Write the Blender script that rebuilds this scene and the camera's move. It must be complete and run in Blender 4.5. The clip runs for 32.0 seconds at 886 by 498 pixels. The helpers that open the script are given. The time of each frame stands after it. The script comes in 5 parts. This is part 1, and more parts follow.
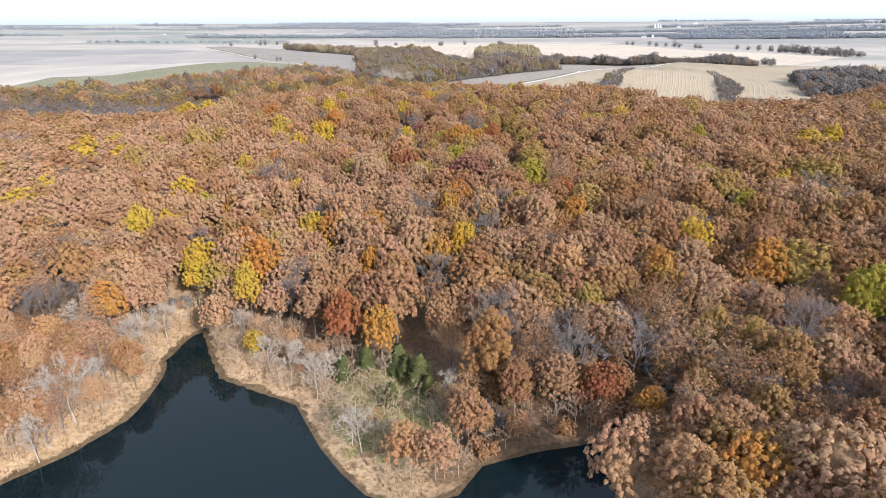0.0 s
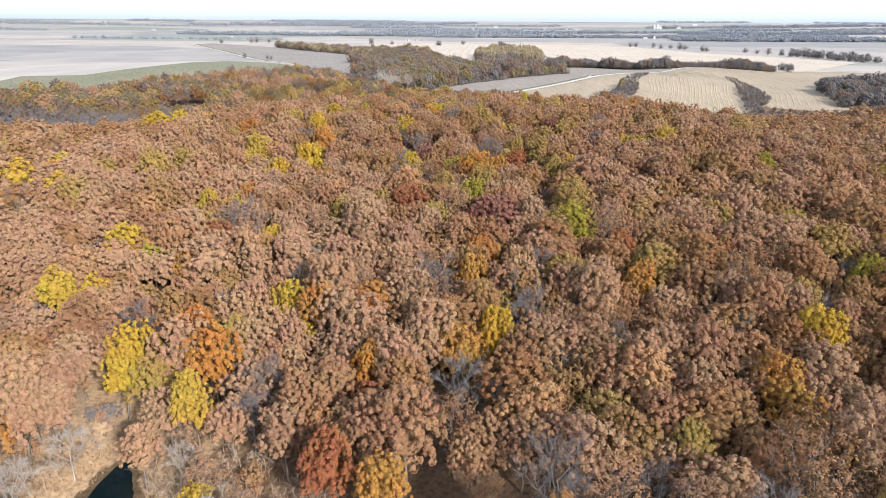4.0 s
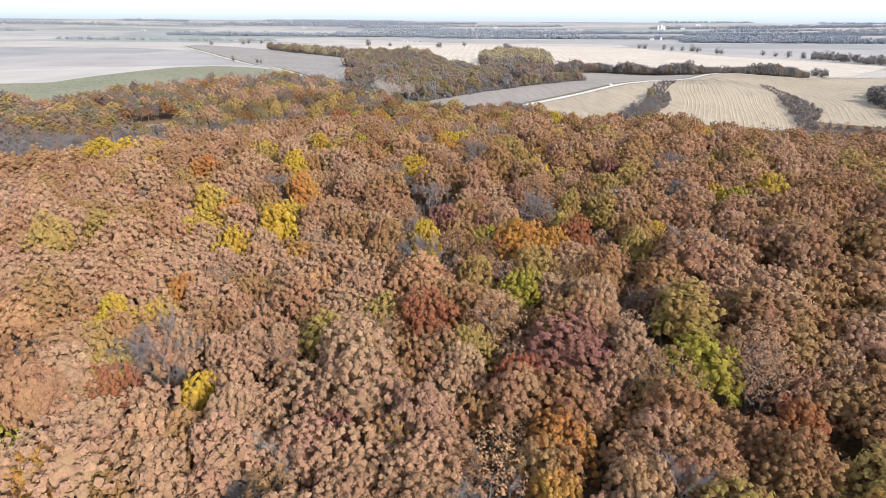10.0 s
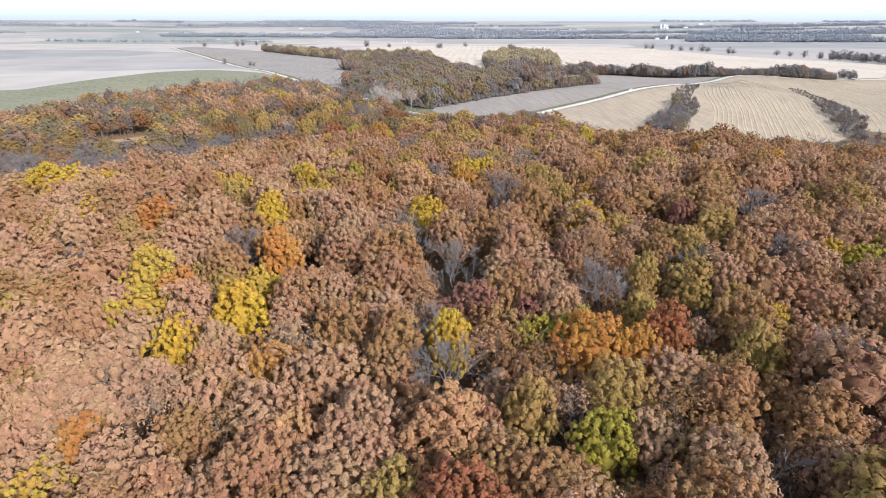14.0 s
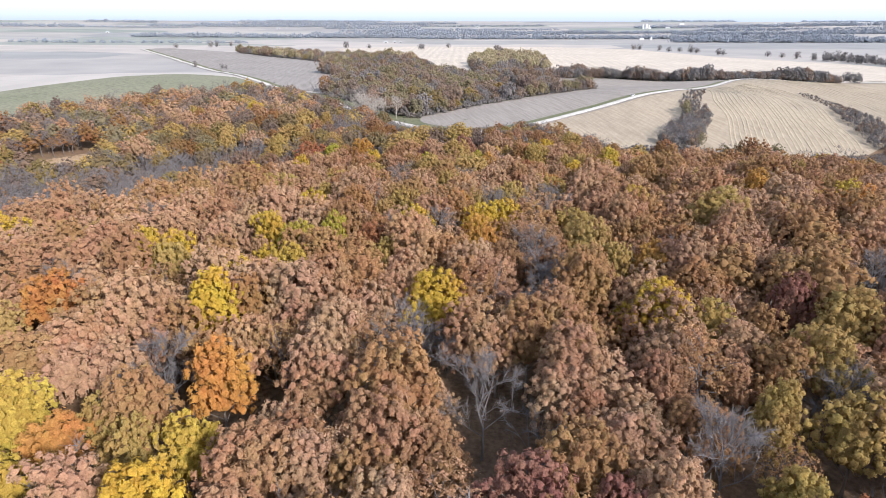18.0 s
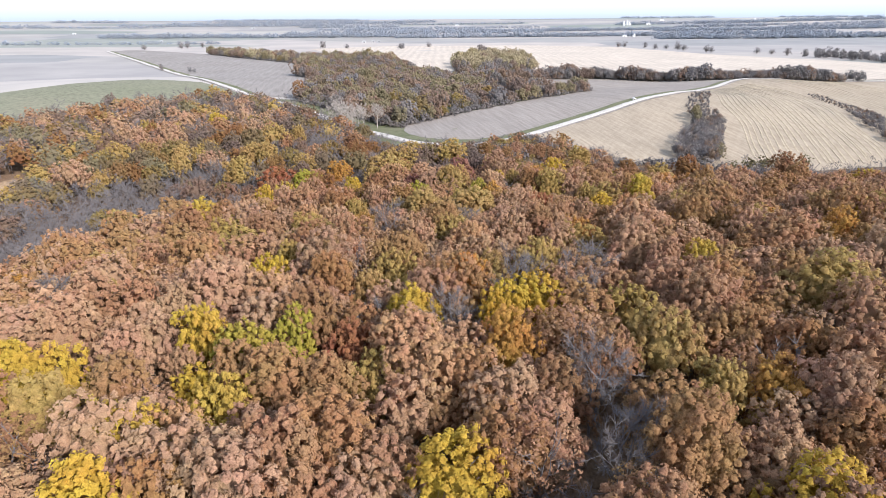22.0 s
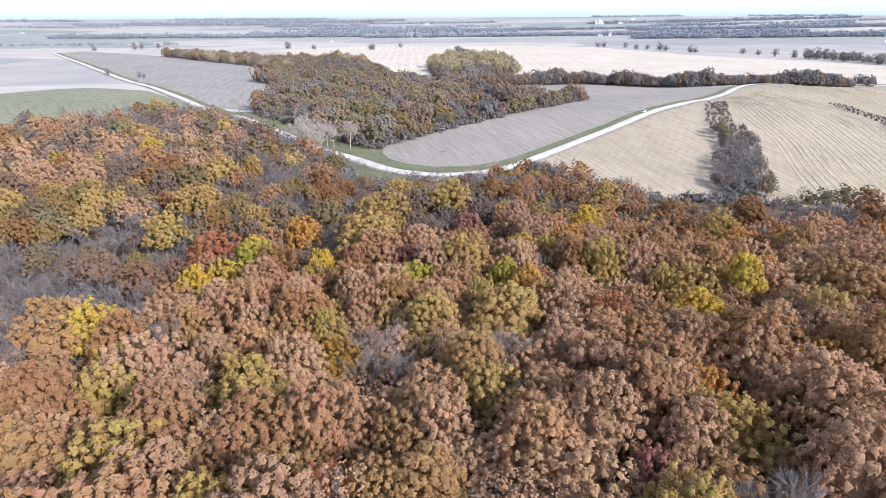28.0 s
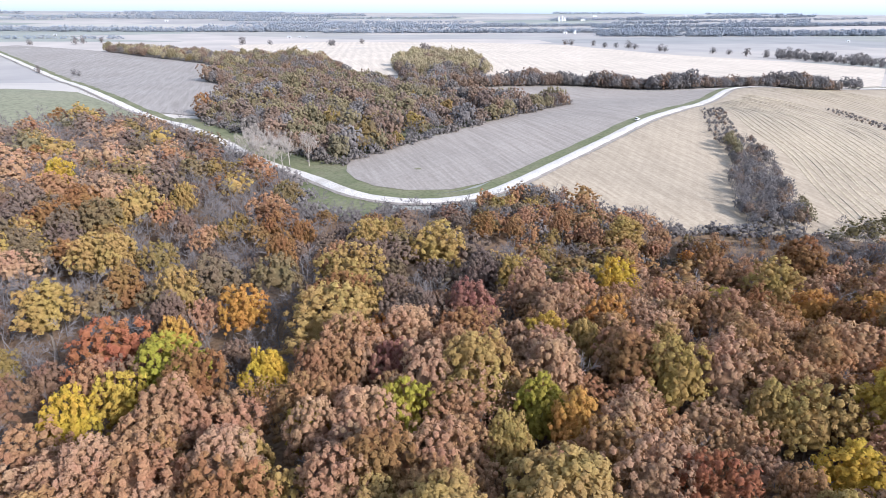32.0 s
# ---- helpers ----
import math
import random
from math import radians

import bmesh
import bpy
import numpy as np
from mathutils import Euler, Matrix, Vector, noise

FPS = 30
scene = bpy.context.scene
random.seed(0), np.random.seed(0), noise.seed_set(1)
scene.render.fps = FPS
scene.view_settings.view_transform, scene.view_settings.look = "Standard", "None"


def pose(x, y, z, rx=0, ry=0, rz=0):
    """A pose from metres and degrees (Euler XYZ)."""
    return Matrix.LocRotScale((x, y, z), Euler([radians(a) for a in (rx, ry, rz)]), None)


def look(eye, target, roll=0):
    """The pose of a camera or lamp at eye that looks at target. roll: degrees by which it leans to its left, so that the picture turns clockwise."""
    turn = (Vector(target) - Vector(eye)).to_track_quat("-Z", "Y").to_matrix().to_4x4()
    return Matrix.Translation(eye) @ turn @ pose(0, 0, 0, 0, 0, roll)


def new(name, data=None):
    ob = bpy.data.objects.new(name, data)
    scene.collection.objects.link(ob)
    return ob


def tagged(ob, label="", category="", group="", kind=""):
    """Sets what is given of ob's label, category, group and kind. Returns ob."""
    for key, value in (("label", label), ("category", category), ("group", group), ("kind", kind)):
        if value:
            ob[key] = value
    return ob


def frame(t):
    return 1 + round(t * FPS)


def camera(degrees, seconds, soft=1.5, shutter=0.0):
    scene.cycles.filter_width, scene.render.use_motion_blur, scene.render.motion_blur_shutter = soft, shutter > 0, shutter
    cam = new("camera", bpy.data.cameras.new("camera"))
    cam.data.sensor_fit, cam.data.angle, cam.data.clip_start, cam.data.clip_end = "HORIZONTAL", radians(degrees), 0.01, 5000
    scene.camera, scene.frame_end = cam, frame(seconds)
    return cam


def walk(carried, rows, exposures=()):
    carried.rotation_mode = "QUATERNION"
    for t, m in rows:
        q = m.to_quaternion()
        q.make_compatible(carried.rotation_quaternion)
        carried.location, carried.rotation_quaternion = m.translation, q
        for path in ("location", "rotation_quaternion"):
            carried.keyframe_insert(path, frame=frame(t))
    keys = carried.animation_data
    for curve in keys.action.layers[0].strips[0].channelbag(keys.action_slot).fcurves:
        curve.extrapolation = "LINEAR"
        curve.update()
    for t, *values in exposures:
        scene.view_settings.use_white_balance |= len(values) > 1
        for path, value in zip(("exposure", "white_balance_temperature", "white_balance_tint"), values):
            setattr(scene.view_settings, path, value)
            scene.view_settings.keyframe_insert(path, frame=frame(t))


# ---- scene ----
cam = camera(70, 32.0, soft=0.5)

# seconds, place, turn to the left, tilt, lean
FLIGHT = (
    (0, 0.06, -0.03, 75.05, -5.87, -19.62, -0.31), (1, 0.22, 15.09, 75.58, -6.02, -19.78, -0.20),
    (2, -0.22, 30.03, 75.84, -6.22, -19.82, 0.02), (3, -0.90, 44.73, 76.02, -6.45, -19.78, 0.25),
    (4, -0.97, 58.27, 76.52, -6.50, -19.76, 0.36), (5, -0.81, 71.17, 77.14, -6.47, -19.72, 0.38),
    (6, -0.61, 84.38, 77.65, -6.47, -19.69, 0.39), (7, -0.41, 98.54, 77.81, -6.53, -19.69, 0.44),
    (8, -0.05, 112.27, 78.09, -6.53, -19.70, 0.37), (9, 0.04, 126.03, 78.42, -6.62, -19.73, 0.34),
    (10, -0.01, 140.05, 78.68, -6.74, -19.78, 0.39), (11, -0.06, 153.93, 78.81, -6.85, -19.81, 0.36),
    (12, 0.02, 167.78, 78.81, -6.86, -19.81, 0.24), (13, 0.23, 181.57, 78.80, -6.84, -19.78, 0.16),
    (14, 0.42, 195.33, 78.87, -6.80, -19.79, 0.12), (15, 0.33, 208.89, 78.94, -6.94, -19.80, 0.17),
    (16, 0.12, 222.34, 79.02, -7.19, -19.81, 0.27), (17, 0.04, 235.60, 79.12, -7.62, -19.81, 0.31),
    (18, 0.25, 248.80, 79.26, -8.57, -19.79, 0.15), (19, 0.55, 261.65, 79.32, -9.56, -19.78, -0.02),
    (20, 1.08, 274.27, 79.48, -10.09, -19.81, -0.07), (21, 2.06, 287.14, 79.81, -10.25, -19.89, -0.16),
    (22, 3.21, 299.96, 80.12, -10.29, -19.96, -0.32), (23, 4.18, 312.79, 80.09, -10.41, -19.94, -0.34),
    (24, 5.19, 325.88, 80.05, -10.49, -19.95, -0.26), (25, 6.30, 338.53, 80.12, -10.55, -19.91, -0.30),
    (26, 6.80, 350.83, 80.62, -11.04, -19.95, -0.31), (27, 6.99, 362.93, 81.37, -11.91, -20.01, -0.34),
    (28, 7.50, 375.56, 81.92, -13.02, -20.10, -0.30), (29, 8.63, 389.15, 82.04, -14.72, -20.19, -0.22),
    (30, 10.05, 402.76, 82.13, -15.69, -20.27, -0.06), (31, 11.64, 416.42, 82.08, -16.25, -20.32, 0.18),
    (32, 13.74, 430.48, 82.01, -16.61, -20.47, 0.30))
walk(cam, [(t, pose(x, y, z, 90 + tilt, 0, turn) @ pose(0, 0, 0, 0, 0, lean)) for t, x, y, z, turn, tilt, lean in FLIGHT],
     exposures=[(0, 0.50, 6200, 12), (7, 0.40, 6200, 12), (13, 0.40, 6100, 13), (24, 0.48, 5900, 14), (32, 0.52, 5700, 14)])

# ---- sky and sun: low autumn sun behind the flight, thin cloud ----
SUN_ELEVATION = 28.0
SUN_FROM = Vector((0.469, -0.883, math.tan(radians(SUN_ELEVATION)))).normalized()
world = bpy.data.worlds.new("autumn_sky")
scene.world = world
world.use_nodes = True
wn = world.node_tree
for nd in list(wn.nodes):
    wn.nodes.remove(nd)
sky = wn.nodes.new("ShaderNodeTexSky")
sky.sky_type, sky.sun_disc = "NISHITA", False
sky.sun_elevation = radians(SUN_ELEVATION)
sky.sun_rotation = math.atan2(SUN_FROM.x, SUN_FROM.y)
sky.altitude, sky.air_density, sky.dust_density, sky.ozone_density = 200, 1.0, 2.5, 1.0
# thin high cloud: a pale veil, brightest in the haze near the horizon
way = wn.nodes.new("ShaderNodeTexCoord")
part_z = wn.nodes.new("ShaderNodeSeparateXYZ")
wn.links.new(way.outputs["Generated"], part_z.inputs[0])
veil = wn.nodes.new("ShaderNodeValToRGB")
veil.color_ramp.elements[0].position, veil.color_ramp.elements[0].color = 0.0, (0.62, 0.71, 0.83, 1)
veil.color_ramp.elements[1].position, veil.color_ramp.elements[1].color = 1.0, (0.46, 0.54, 0.67, 1)
for at, tone in ((0.008, (0.74, 0.82, 0.92)), (0.03, (1.0, 0.955, 0.965)), (0.10, (0.80, 0.87, 0.96)), (0.30, (0.62, 0.69, 0.79))):
    veil.color_ramp.elements.new(at).color = (*tone, 1)
wn.links.new(part_z.outputs["Z"], veil.inputs[0])
cloud = wn.nodes.new("ShaderNodeMixRGB")
cloud.blend_type, cloud.inputs[0].default_value, cloud.inputs[2].default_value = "MULTIPLY", 1.0, (9.4, 9.4, 9.4, 1)
wn.links.new(veil.outputs[0], cloud.inputs[1])
pale = wn.nodes.new("ShaderNodeMixRGB")
pale.blend_type = "MIX"
pale.inputs[0].default_value = 0.8
wn.links.new(sky.outputs[0], pale.inputs[1])
wn.links.new(cloud.outputs[0], pale.inputs[2])
back = wn.nodes.new("ShaderNodeBackground")
back.inputs[1].default_value = 0.115
wn.links.new(pale.outputs[0], back.inputs[0])
out = wn.nodes.new("ShaderNodeOutputWorld")
wn.links.new(back.outputs[0], out.inputs[0])
sun_data = bpy.data.lights.new("sun", "SUN")
sun_data.energy, sun_data.angle, sun_data.color = 4.6, radians(5.0), (1.0, 0.91, 0.80)
sun = new("sun", sun_data)
sun.matrix_world = look(SUN_FROM * 500, (0, 0, 0))


# ---- materials ----
def material(name, rough=0.9):
    m = bpy.data.materials.new(name)
    m.use_nodes = True
    nt = m.node_tree
    bsdf = nt.nodes["Principled BSDF"]
    bsdf.inputs["Roughness"].default_value = rough
    bsdf.inputs["Specular IOR Level"].default_value = 0.2
    return m, nt, bsdf


def ramp(nt, stops, source):
    r = nt.nodes.new("ShaderNodeValToRGB")
    els = r.color_ramp.elements
    while len(els) < len(stops):
        els.new(0.5)
    for e, (p, c) in zip(els, stops):
        e.position, e.color = p, (*c, 1)
    nt.links.new(source, r.inputs[0])
    return r.outputs[0]


def grain(nt, scale, detail=3.0, coord=None, rough=0.55):
    n = nt.nodes.new("ShaderNodeTexNoise")
    n.inputs["Scale"].default_value, n.inputs["Detail"].default_value, n.inputs["Roughness"].default_value = scale, detail, rough
    if coord is None:
        coord = nt.nodes.new("ShaderNodeNewGeometry").outputs["Position"]
    nt.links.new(coord, n.inputs["Vector"])
    return n.outputs["Fac"]


def blend(nt, kind, fac, a, b):
    n = nt.nodes.new("ShaderNodeMixRGB")
    n.blend_type = kind
    for sock, v in zip(n.inputs, (fac, a, b)):
        if hasattr(v, "is_output"):
            nt.links.new(v, sock)
        elif isinstance(v, tuple):
            sock.default_value = (*v, 1)
        else:
            sock.default_value = v
    return n.outputs[0]


def remap(nt, source, lo, hi, a=0.0, b=1.0):
    n = nt.nodes.new("ShaderNodeMapRange")
    nt.links.new(source, n.inputs[0])
    for k, v in enumerate((lo, hi, a, b)):
        n.inputs[k + 1].default_value = v
    return n.outputs[0]


def relief(nt, bsdf, height, strength=0.5, distance=0.2):
    b = nt.nodes.new("ShaderNodeBump")
    b.inputs["Strength"].default_value, b.inputs["Distance"].default_value = strength, distance
    nt.links.new(height, b.inputs["Height"])
    nt.links.new(b.outputs[0], bsdf.inputs["Normal"])


def leaf_material(name, stops, joined, thin=0.33):
    """Autumn leaves: one hue a tree from the ramp, uneven from clump to clump, fine light and dark specks."""
    m, nt, bsdf = material(name, 0.75)
    if joined:
        a = nt.nodes.new("ShaderNodeAttribute")
        a.attribute_name = "hue"
        hue = a.outputs["Fac"]
    else:
        hue = nt.nodes.new("ShaderNodeObjectInfo").outputs["Random"]
    island = nt.nodes.new("ShaderNodeNewGeometry").outputs["Random Per Island"]
    col = ramp(nt, stops, hue)
    big = grain(nt, 0.16, 2.0)
    hs = nt.nodes.new("ShaderNodeHueSaturation")
    nt.links.new(col, hs.inputs["Color"])
    nt.links.new(remap(nt, big, 0.3, 0.7, 0.487, 0.514), hs.inputs["Hue"])
    nt.links.new(remap(nt, island, 0, 1, 0.91, 1.09), hs.inputs["Value"])
    col = blend(nt, "MULTIPLY", 1.0, hs.outputs[0], ramp(nt, [(0.32, (0.80, 0.78, 0.76)), (0.5, (1, 1, 1)), (0.68, (1.15, 1.15, 1.14))], grain(nt, 0.9, 3.0)))
    speck = grain(nt, 6.0, 3.0, None, 0.7)
    col = blend(nt, "MULTIPLY", 1.0, col, ramp(nt, [(0.36, (0.72, 0.70, 0.68)), (0.52, (1, 1, 1)), (0.64, (1.16, 1.15, 1.14))], speck))
    nt.links.new(col, bsdf.inputs["Base Color"])
    relief(nt, bsdf, speck, 0.45, 0.12)
    bsdf.inputs["Diffuse Roughness"].default_value = 1.0
    tr = nt.nodes.new("ShaderNodeBsdfTranslucent")
    nt.links.new(col, tr.inputs["Color"])
    mix = nt.nodes.new("ShaderNodeMixShader")
    mix.inputs[0].default_value = thin
    nt.links.new(bsdf.outputs[0], mix.inputs[1])
    nt.links.new(tr.outputs[0], mix.inputs[2])
    nt.links.new(mix.outputs[0], nt.nodes["Material Output"].inputs[0])
    return m


HUES = {
    "white_oak": [(0.0, (0.495, 0.315, 0.195)), (0.5, (0.462, 0.294, 0.190)), (1.0, (0.517, 0.315, 0.165))],
    "black_oak": [(0.0, (0.342, 0.191, 0.096)), (0.5, (0.361, 0.210, 0.120)), (1.0, (0.381, 0.210, 0.092))],
    "bur_oak": [(0.0, (0.394, 0.230, 0.114)), (0.5, (0.386, 0.244, 0.114)), (1.0, (0.423, 0.243, 0.120))],
    "pin_oak": [(0.0, (0.436, 0.266, 0.166)), (0.5, (0.422, 0.246, 0.138)), (1.0, (0.406, 0.261, 0.171))],
    "hickory": [(0.0, (0.560, 0.385, 0.058)), (0.5, (0.530, 0.375, 0.062)), (1.0, (0.520, 0.385, 0.085))],
    "maple": [(0.0, (0.525, 0.247, 0.067)), (0.5, (0.525, 0.306, 0.087)), (1.0, (0.484, 0.227, 0.077))],
    "red_oak": [(0.0, (0.382, 0.153, 0.071)), (1.0, (0.363, 0.158, 0.085))],
    "ash": [(0.0, (0.286, 0.135, 0.103)), (1.0, (0.324, 0.162, 0.125))],
    "elm": [(0.0, (0.375, 0.340, 0.058)), (0.5, (0.410, 0.352, 0.064)), (1.0, (0.340, 0.306, 0.055))],
    "walnut": [(0.0, (0.419, 0.306, 0.098)), (1.0, (0.441, 0.310, 0.127))],
    "chestnut_oak": [(0.0, (0.481, 0.321, 0.206)), (0.5, (0.461, 0.301, 0.193)), (1.0, (0.500, 0.325, 0.196))],
    "mixed": [(0.0, (0.260, 0.151, 0.099)), (0.18, (0.241, 0.168, 0.125)), (0.34, (0.197, 0.151, 0.132)), (0.5, (0.230, 0.177, 0.099)),
              (0.68, (0.293, 0.218, 0.078)), (0.84, (0.297, 0.164, 0.087)), (1.0, (0.213, 0.157, 0.134))],
    "rust": [(0.0, (0.312, 0.181, 0.079)), (1.0, (0.296, 0.154, 0.068))],
    "valley": [(0.0, (0.338, 0.244, 0.181)), (0.35, (0.239, 0.186, 0.157)), (0.65, (0.314, 0.223, 0.164)), (1.0, (0.263, 0.188, 0.140))],
    "olive": [(0.0, (0.222, 0.204, 0.142)), (0.5, (0.289, 0.246, 0.147)), (1.0, (0.240, 0.212, 0.130))],
    "evergreen": [(0.0, (0.165, 0.150, 0.075)), (1.0, (0.190, 0.160, 0.080))],
    # thicket and hedge: grey-brown, part of the grey is haze put into the colour
    "thicket": [(0.0, (0.295, 0.258, 0.239)), (0.3, (0.207, 0.190, 0.181)), (0.5, (0.276, 0.253, 0.244)), (0.75, (0.216, 0.208, 0.216)), (1.0, (0.295, 0.244, 0.211))],
    "hedge": [(0.0, (0.260, 0.235, 0.225)), (0.4, (0.225, 0.220, 0.225)), (0.7, (0.270, 0.250, 0.245)), (1.0, (0.235, 0.230, 0.240))],
    "cottonwood": [(0.0, (0.44, 0.385, 0.235)), (1.0, (0.40, 0.34, 0.235))],
    # distant belts: aerial haze is put into the leaf colour as pale blue-grey
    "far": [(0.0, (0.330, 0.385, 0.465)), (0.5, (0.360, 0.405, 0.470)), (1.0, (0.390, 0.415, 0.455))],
}
LEAF = {k: leaf_material(k + "_leaves", v, False) for k, v in HUES.items()}
LEAF_JOINED = {k: leaf_material(k + "_leaves_joined", v, True) for k, v in HUES.items()}


def bark_material(name, a, b):
    m, nt, bsdf = material(name, 0.9)
    nt.links.new(blend(nt, "MIX", grain(nt, 1.3, 4.0), a, b), bsdf.inputs["Base Color"])
    relief(nt, bsdf, grain(nt, 9.0, 3.0), 0.6, 0.05)
    return m


BARK = bark_material("bark", (0.16, 0.13, 0.11), (0.30, 0.26, 0.22))
BARE = bark_material("bare_twigs", (0.150, 0.136, 0.135), (0.225, 0.207, 0.206))
PALE_BARK = bark_material("pale_bark", (0.36, 0.32, 0.28), (0.50, 0.46, 0.42))
CEDAR = leaf_material("cedar_needles", [(0.0, (0.085, 0.105, 0.04)), (1.0, (0.12, 0.13, 0.05))], False, 0.05)


def soil_material(name, a, b, c, fine=0.9, coarse=0.03, bump=0.5):
    m, nt, bsdf = material(name, 0.95)
    base = ramp(nt, [(0.3, a), (0.5, b), (0.7, c)], grain(nt, coarse, 5.0))
    speck = ramp(nt, [(0.3, (0.72, 0.70, 0.68)), (0.6, (1.12, 1.1, 1.08))], grain(nt, fine, 4.0))
    nt.links.new(blend(nt, "MULTIPLY", 1.0, base, speck), bsdf.inputs["Base Color"])
    relief(nt, bsdf, grain(nt, fine * 1.7, 3.0), bump, 0.2)
    return m


BANK = soil_material("dry_grass_bank", (0.357, 0.264, 0.162), (0.306, 0.212, 0.128), (0.238, 0.162, 0.098), 0.7, 0.12)
VERGE = soil_material("mown_verge", (0.135, 0.152, 0.075), (0.168, 0.180, 0.100), (0.212, 0.205, 0.130), 0.6, 0.05)
PASTURE = soil_material("pasture", (0.212, 0.221, 0.145), (0.238, 0.242, 0.166), (0.264, 0.255, 0.178), 0.3, 0.015)


def row_material(name, a, b, turn, pitch, strength, wobble=4.0):
    """A harvested field: stubble rows along one direction, soft blotches, straw specks."""
    m, nt, bsdf = material(name, 0.95)
    pos = nt.nodes.new("ShaderNodeNewGeometry").outputs["Position"]
    mp = nt.nodes.new("ShaderNodeMapping")
    mp.inputs["Rotation"].default_value = (0, 0, radians(turn))
    nt.links.new(pos, mp.inputs["Vector"])
    wv = nt.nodes.new("ShaderNodeTexWave")
    wv.inputs["Scale"].default_value = 0.314 / pitch
    wv.inputs["Distortion"].default_value, wv.inputs["Detail"].default_value = wobble, 3.0
    wv.inputs["Detail Scale"].default_value = 0.12
    nt.links.new(mp.outputs[0], wv.inputs["Vector"])
    base = blend(nt, "MIX", remap(nt, grain(nt, 0.012, 5.0), 0.35, 0.65), a, b)
    rows = ramp(nt, [(0.0, (1 - strength,) * 3), (1.0, (1 + strength * 0.6,) * 3)], wv.outputs["Fac"])
    col = blend(nt, "MULTIPLY", 1.0, base, rows)
    st = nt.nodes.new("ShaderNodeMapping")
    st.inputs["Rotation"].default_value, st.inputs["Scale"].default_value = (0, 0, radians(turn)), (1.0, 0.05, 1.0)
    nt.links.new(pos, st.inputs["Vector"])
    streak = ramp(nt, [(0.35, (0.86, 0.85, 0.84)), (0.65, (1.1, 1.1, 1.1))], grain(nt, 0.5, 4.0, st.outputs[0]))
    col = blend(nt, "MULTIPLY", 1.0, col, streak)
    col = blend(nt, "MULTIPLY", 0.6, col, ramp(nt, [(0.3, (0.75, 0.73, 0.7)), (0.6, (1.1, 1.1, 1.1))], grain(nt, 0.9, 3.0)))
    nt.links.new(col, bsdf.inputs["Base Color"])
    return m


CORN = row_material("cut_corn_stubble", (0.433, 0.361, 0.268), (0.374, 0.313, 0.234), 38, 5.0, 0.03)
BEAN = row_material("cut_bean_stubble", (0.352, 0.313, 0.275), (0.312, 0.280, 0.248), 58, 6.0, 0.03)
STRAW = row_material("bright_straw_field", (0.629, 0.552, 0.459), (0.561, 0.493, 0.408), 10, 14.0, 0.06)
DULL = row_material("grey_stubble_field", (0.335, 0.308, 0.282), (0.302, 0.275, 0.248), 5, 12.0, 0.06)
SWATH = soil_material("pale_swath", (0.459, 0.391, 0.281), (0.425, 0.357, 0.255), (0.484, 0.416, 0.306), 0.8, 0.05)
GRAVEL = soil_material("white_gravel", (0.561, 0.535, 0.493), (0.629, 0.603, 0.561), (0.510, 0.476, 0.425), 1.5, 0.08)


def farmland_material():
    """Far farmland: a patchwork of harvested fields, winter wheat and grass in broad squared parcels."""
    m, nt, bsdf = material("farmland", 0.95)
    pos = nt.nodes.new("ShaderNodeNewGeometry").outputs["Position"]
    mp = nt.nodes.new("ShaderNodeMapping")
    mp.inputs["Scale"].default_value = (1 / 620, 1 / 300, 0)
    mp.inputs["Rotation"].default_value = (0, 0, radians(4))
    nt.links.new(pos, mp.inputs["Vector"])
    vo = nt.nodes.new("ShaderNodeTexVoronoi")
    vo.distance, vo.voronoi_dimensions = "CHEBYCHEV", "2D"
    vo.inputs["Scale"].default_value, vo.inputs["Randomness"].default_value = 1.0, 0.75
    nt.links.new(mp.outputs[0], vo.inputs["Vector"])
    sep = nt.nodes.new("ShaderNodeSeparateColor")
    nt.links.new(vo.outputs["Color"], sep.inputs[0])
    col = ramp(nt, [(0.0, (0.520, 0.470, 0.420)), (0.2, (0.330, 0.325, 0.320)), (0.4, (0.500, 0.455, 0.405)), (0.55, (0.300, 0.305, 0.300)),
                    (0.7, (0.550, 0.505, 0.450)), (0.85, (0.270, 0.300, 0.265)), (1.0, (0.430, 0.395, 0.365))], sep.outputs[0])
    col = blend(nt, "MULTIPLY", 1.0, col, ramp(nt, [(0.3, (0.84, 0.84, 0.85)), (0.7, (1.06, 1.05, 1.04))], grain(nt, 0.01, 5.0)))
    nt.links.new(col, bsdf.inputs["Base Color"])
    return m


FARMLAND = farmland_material()


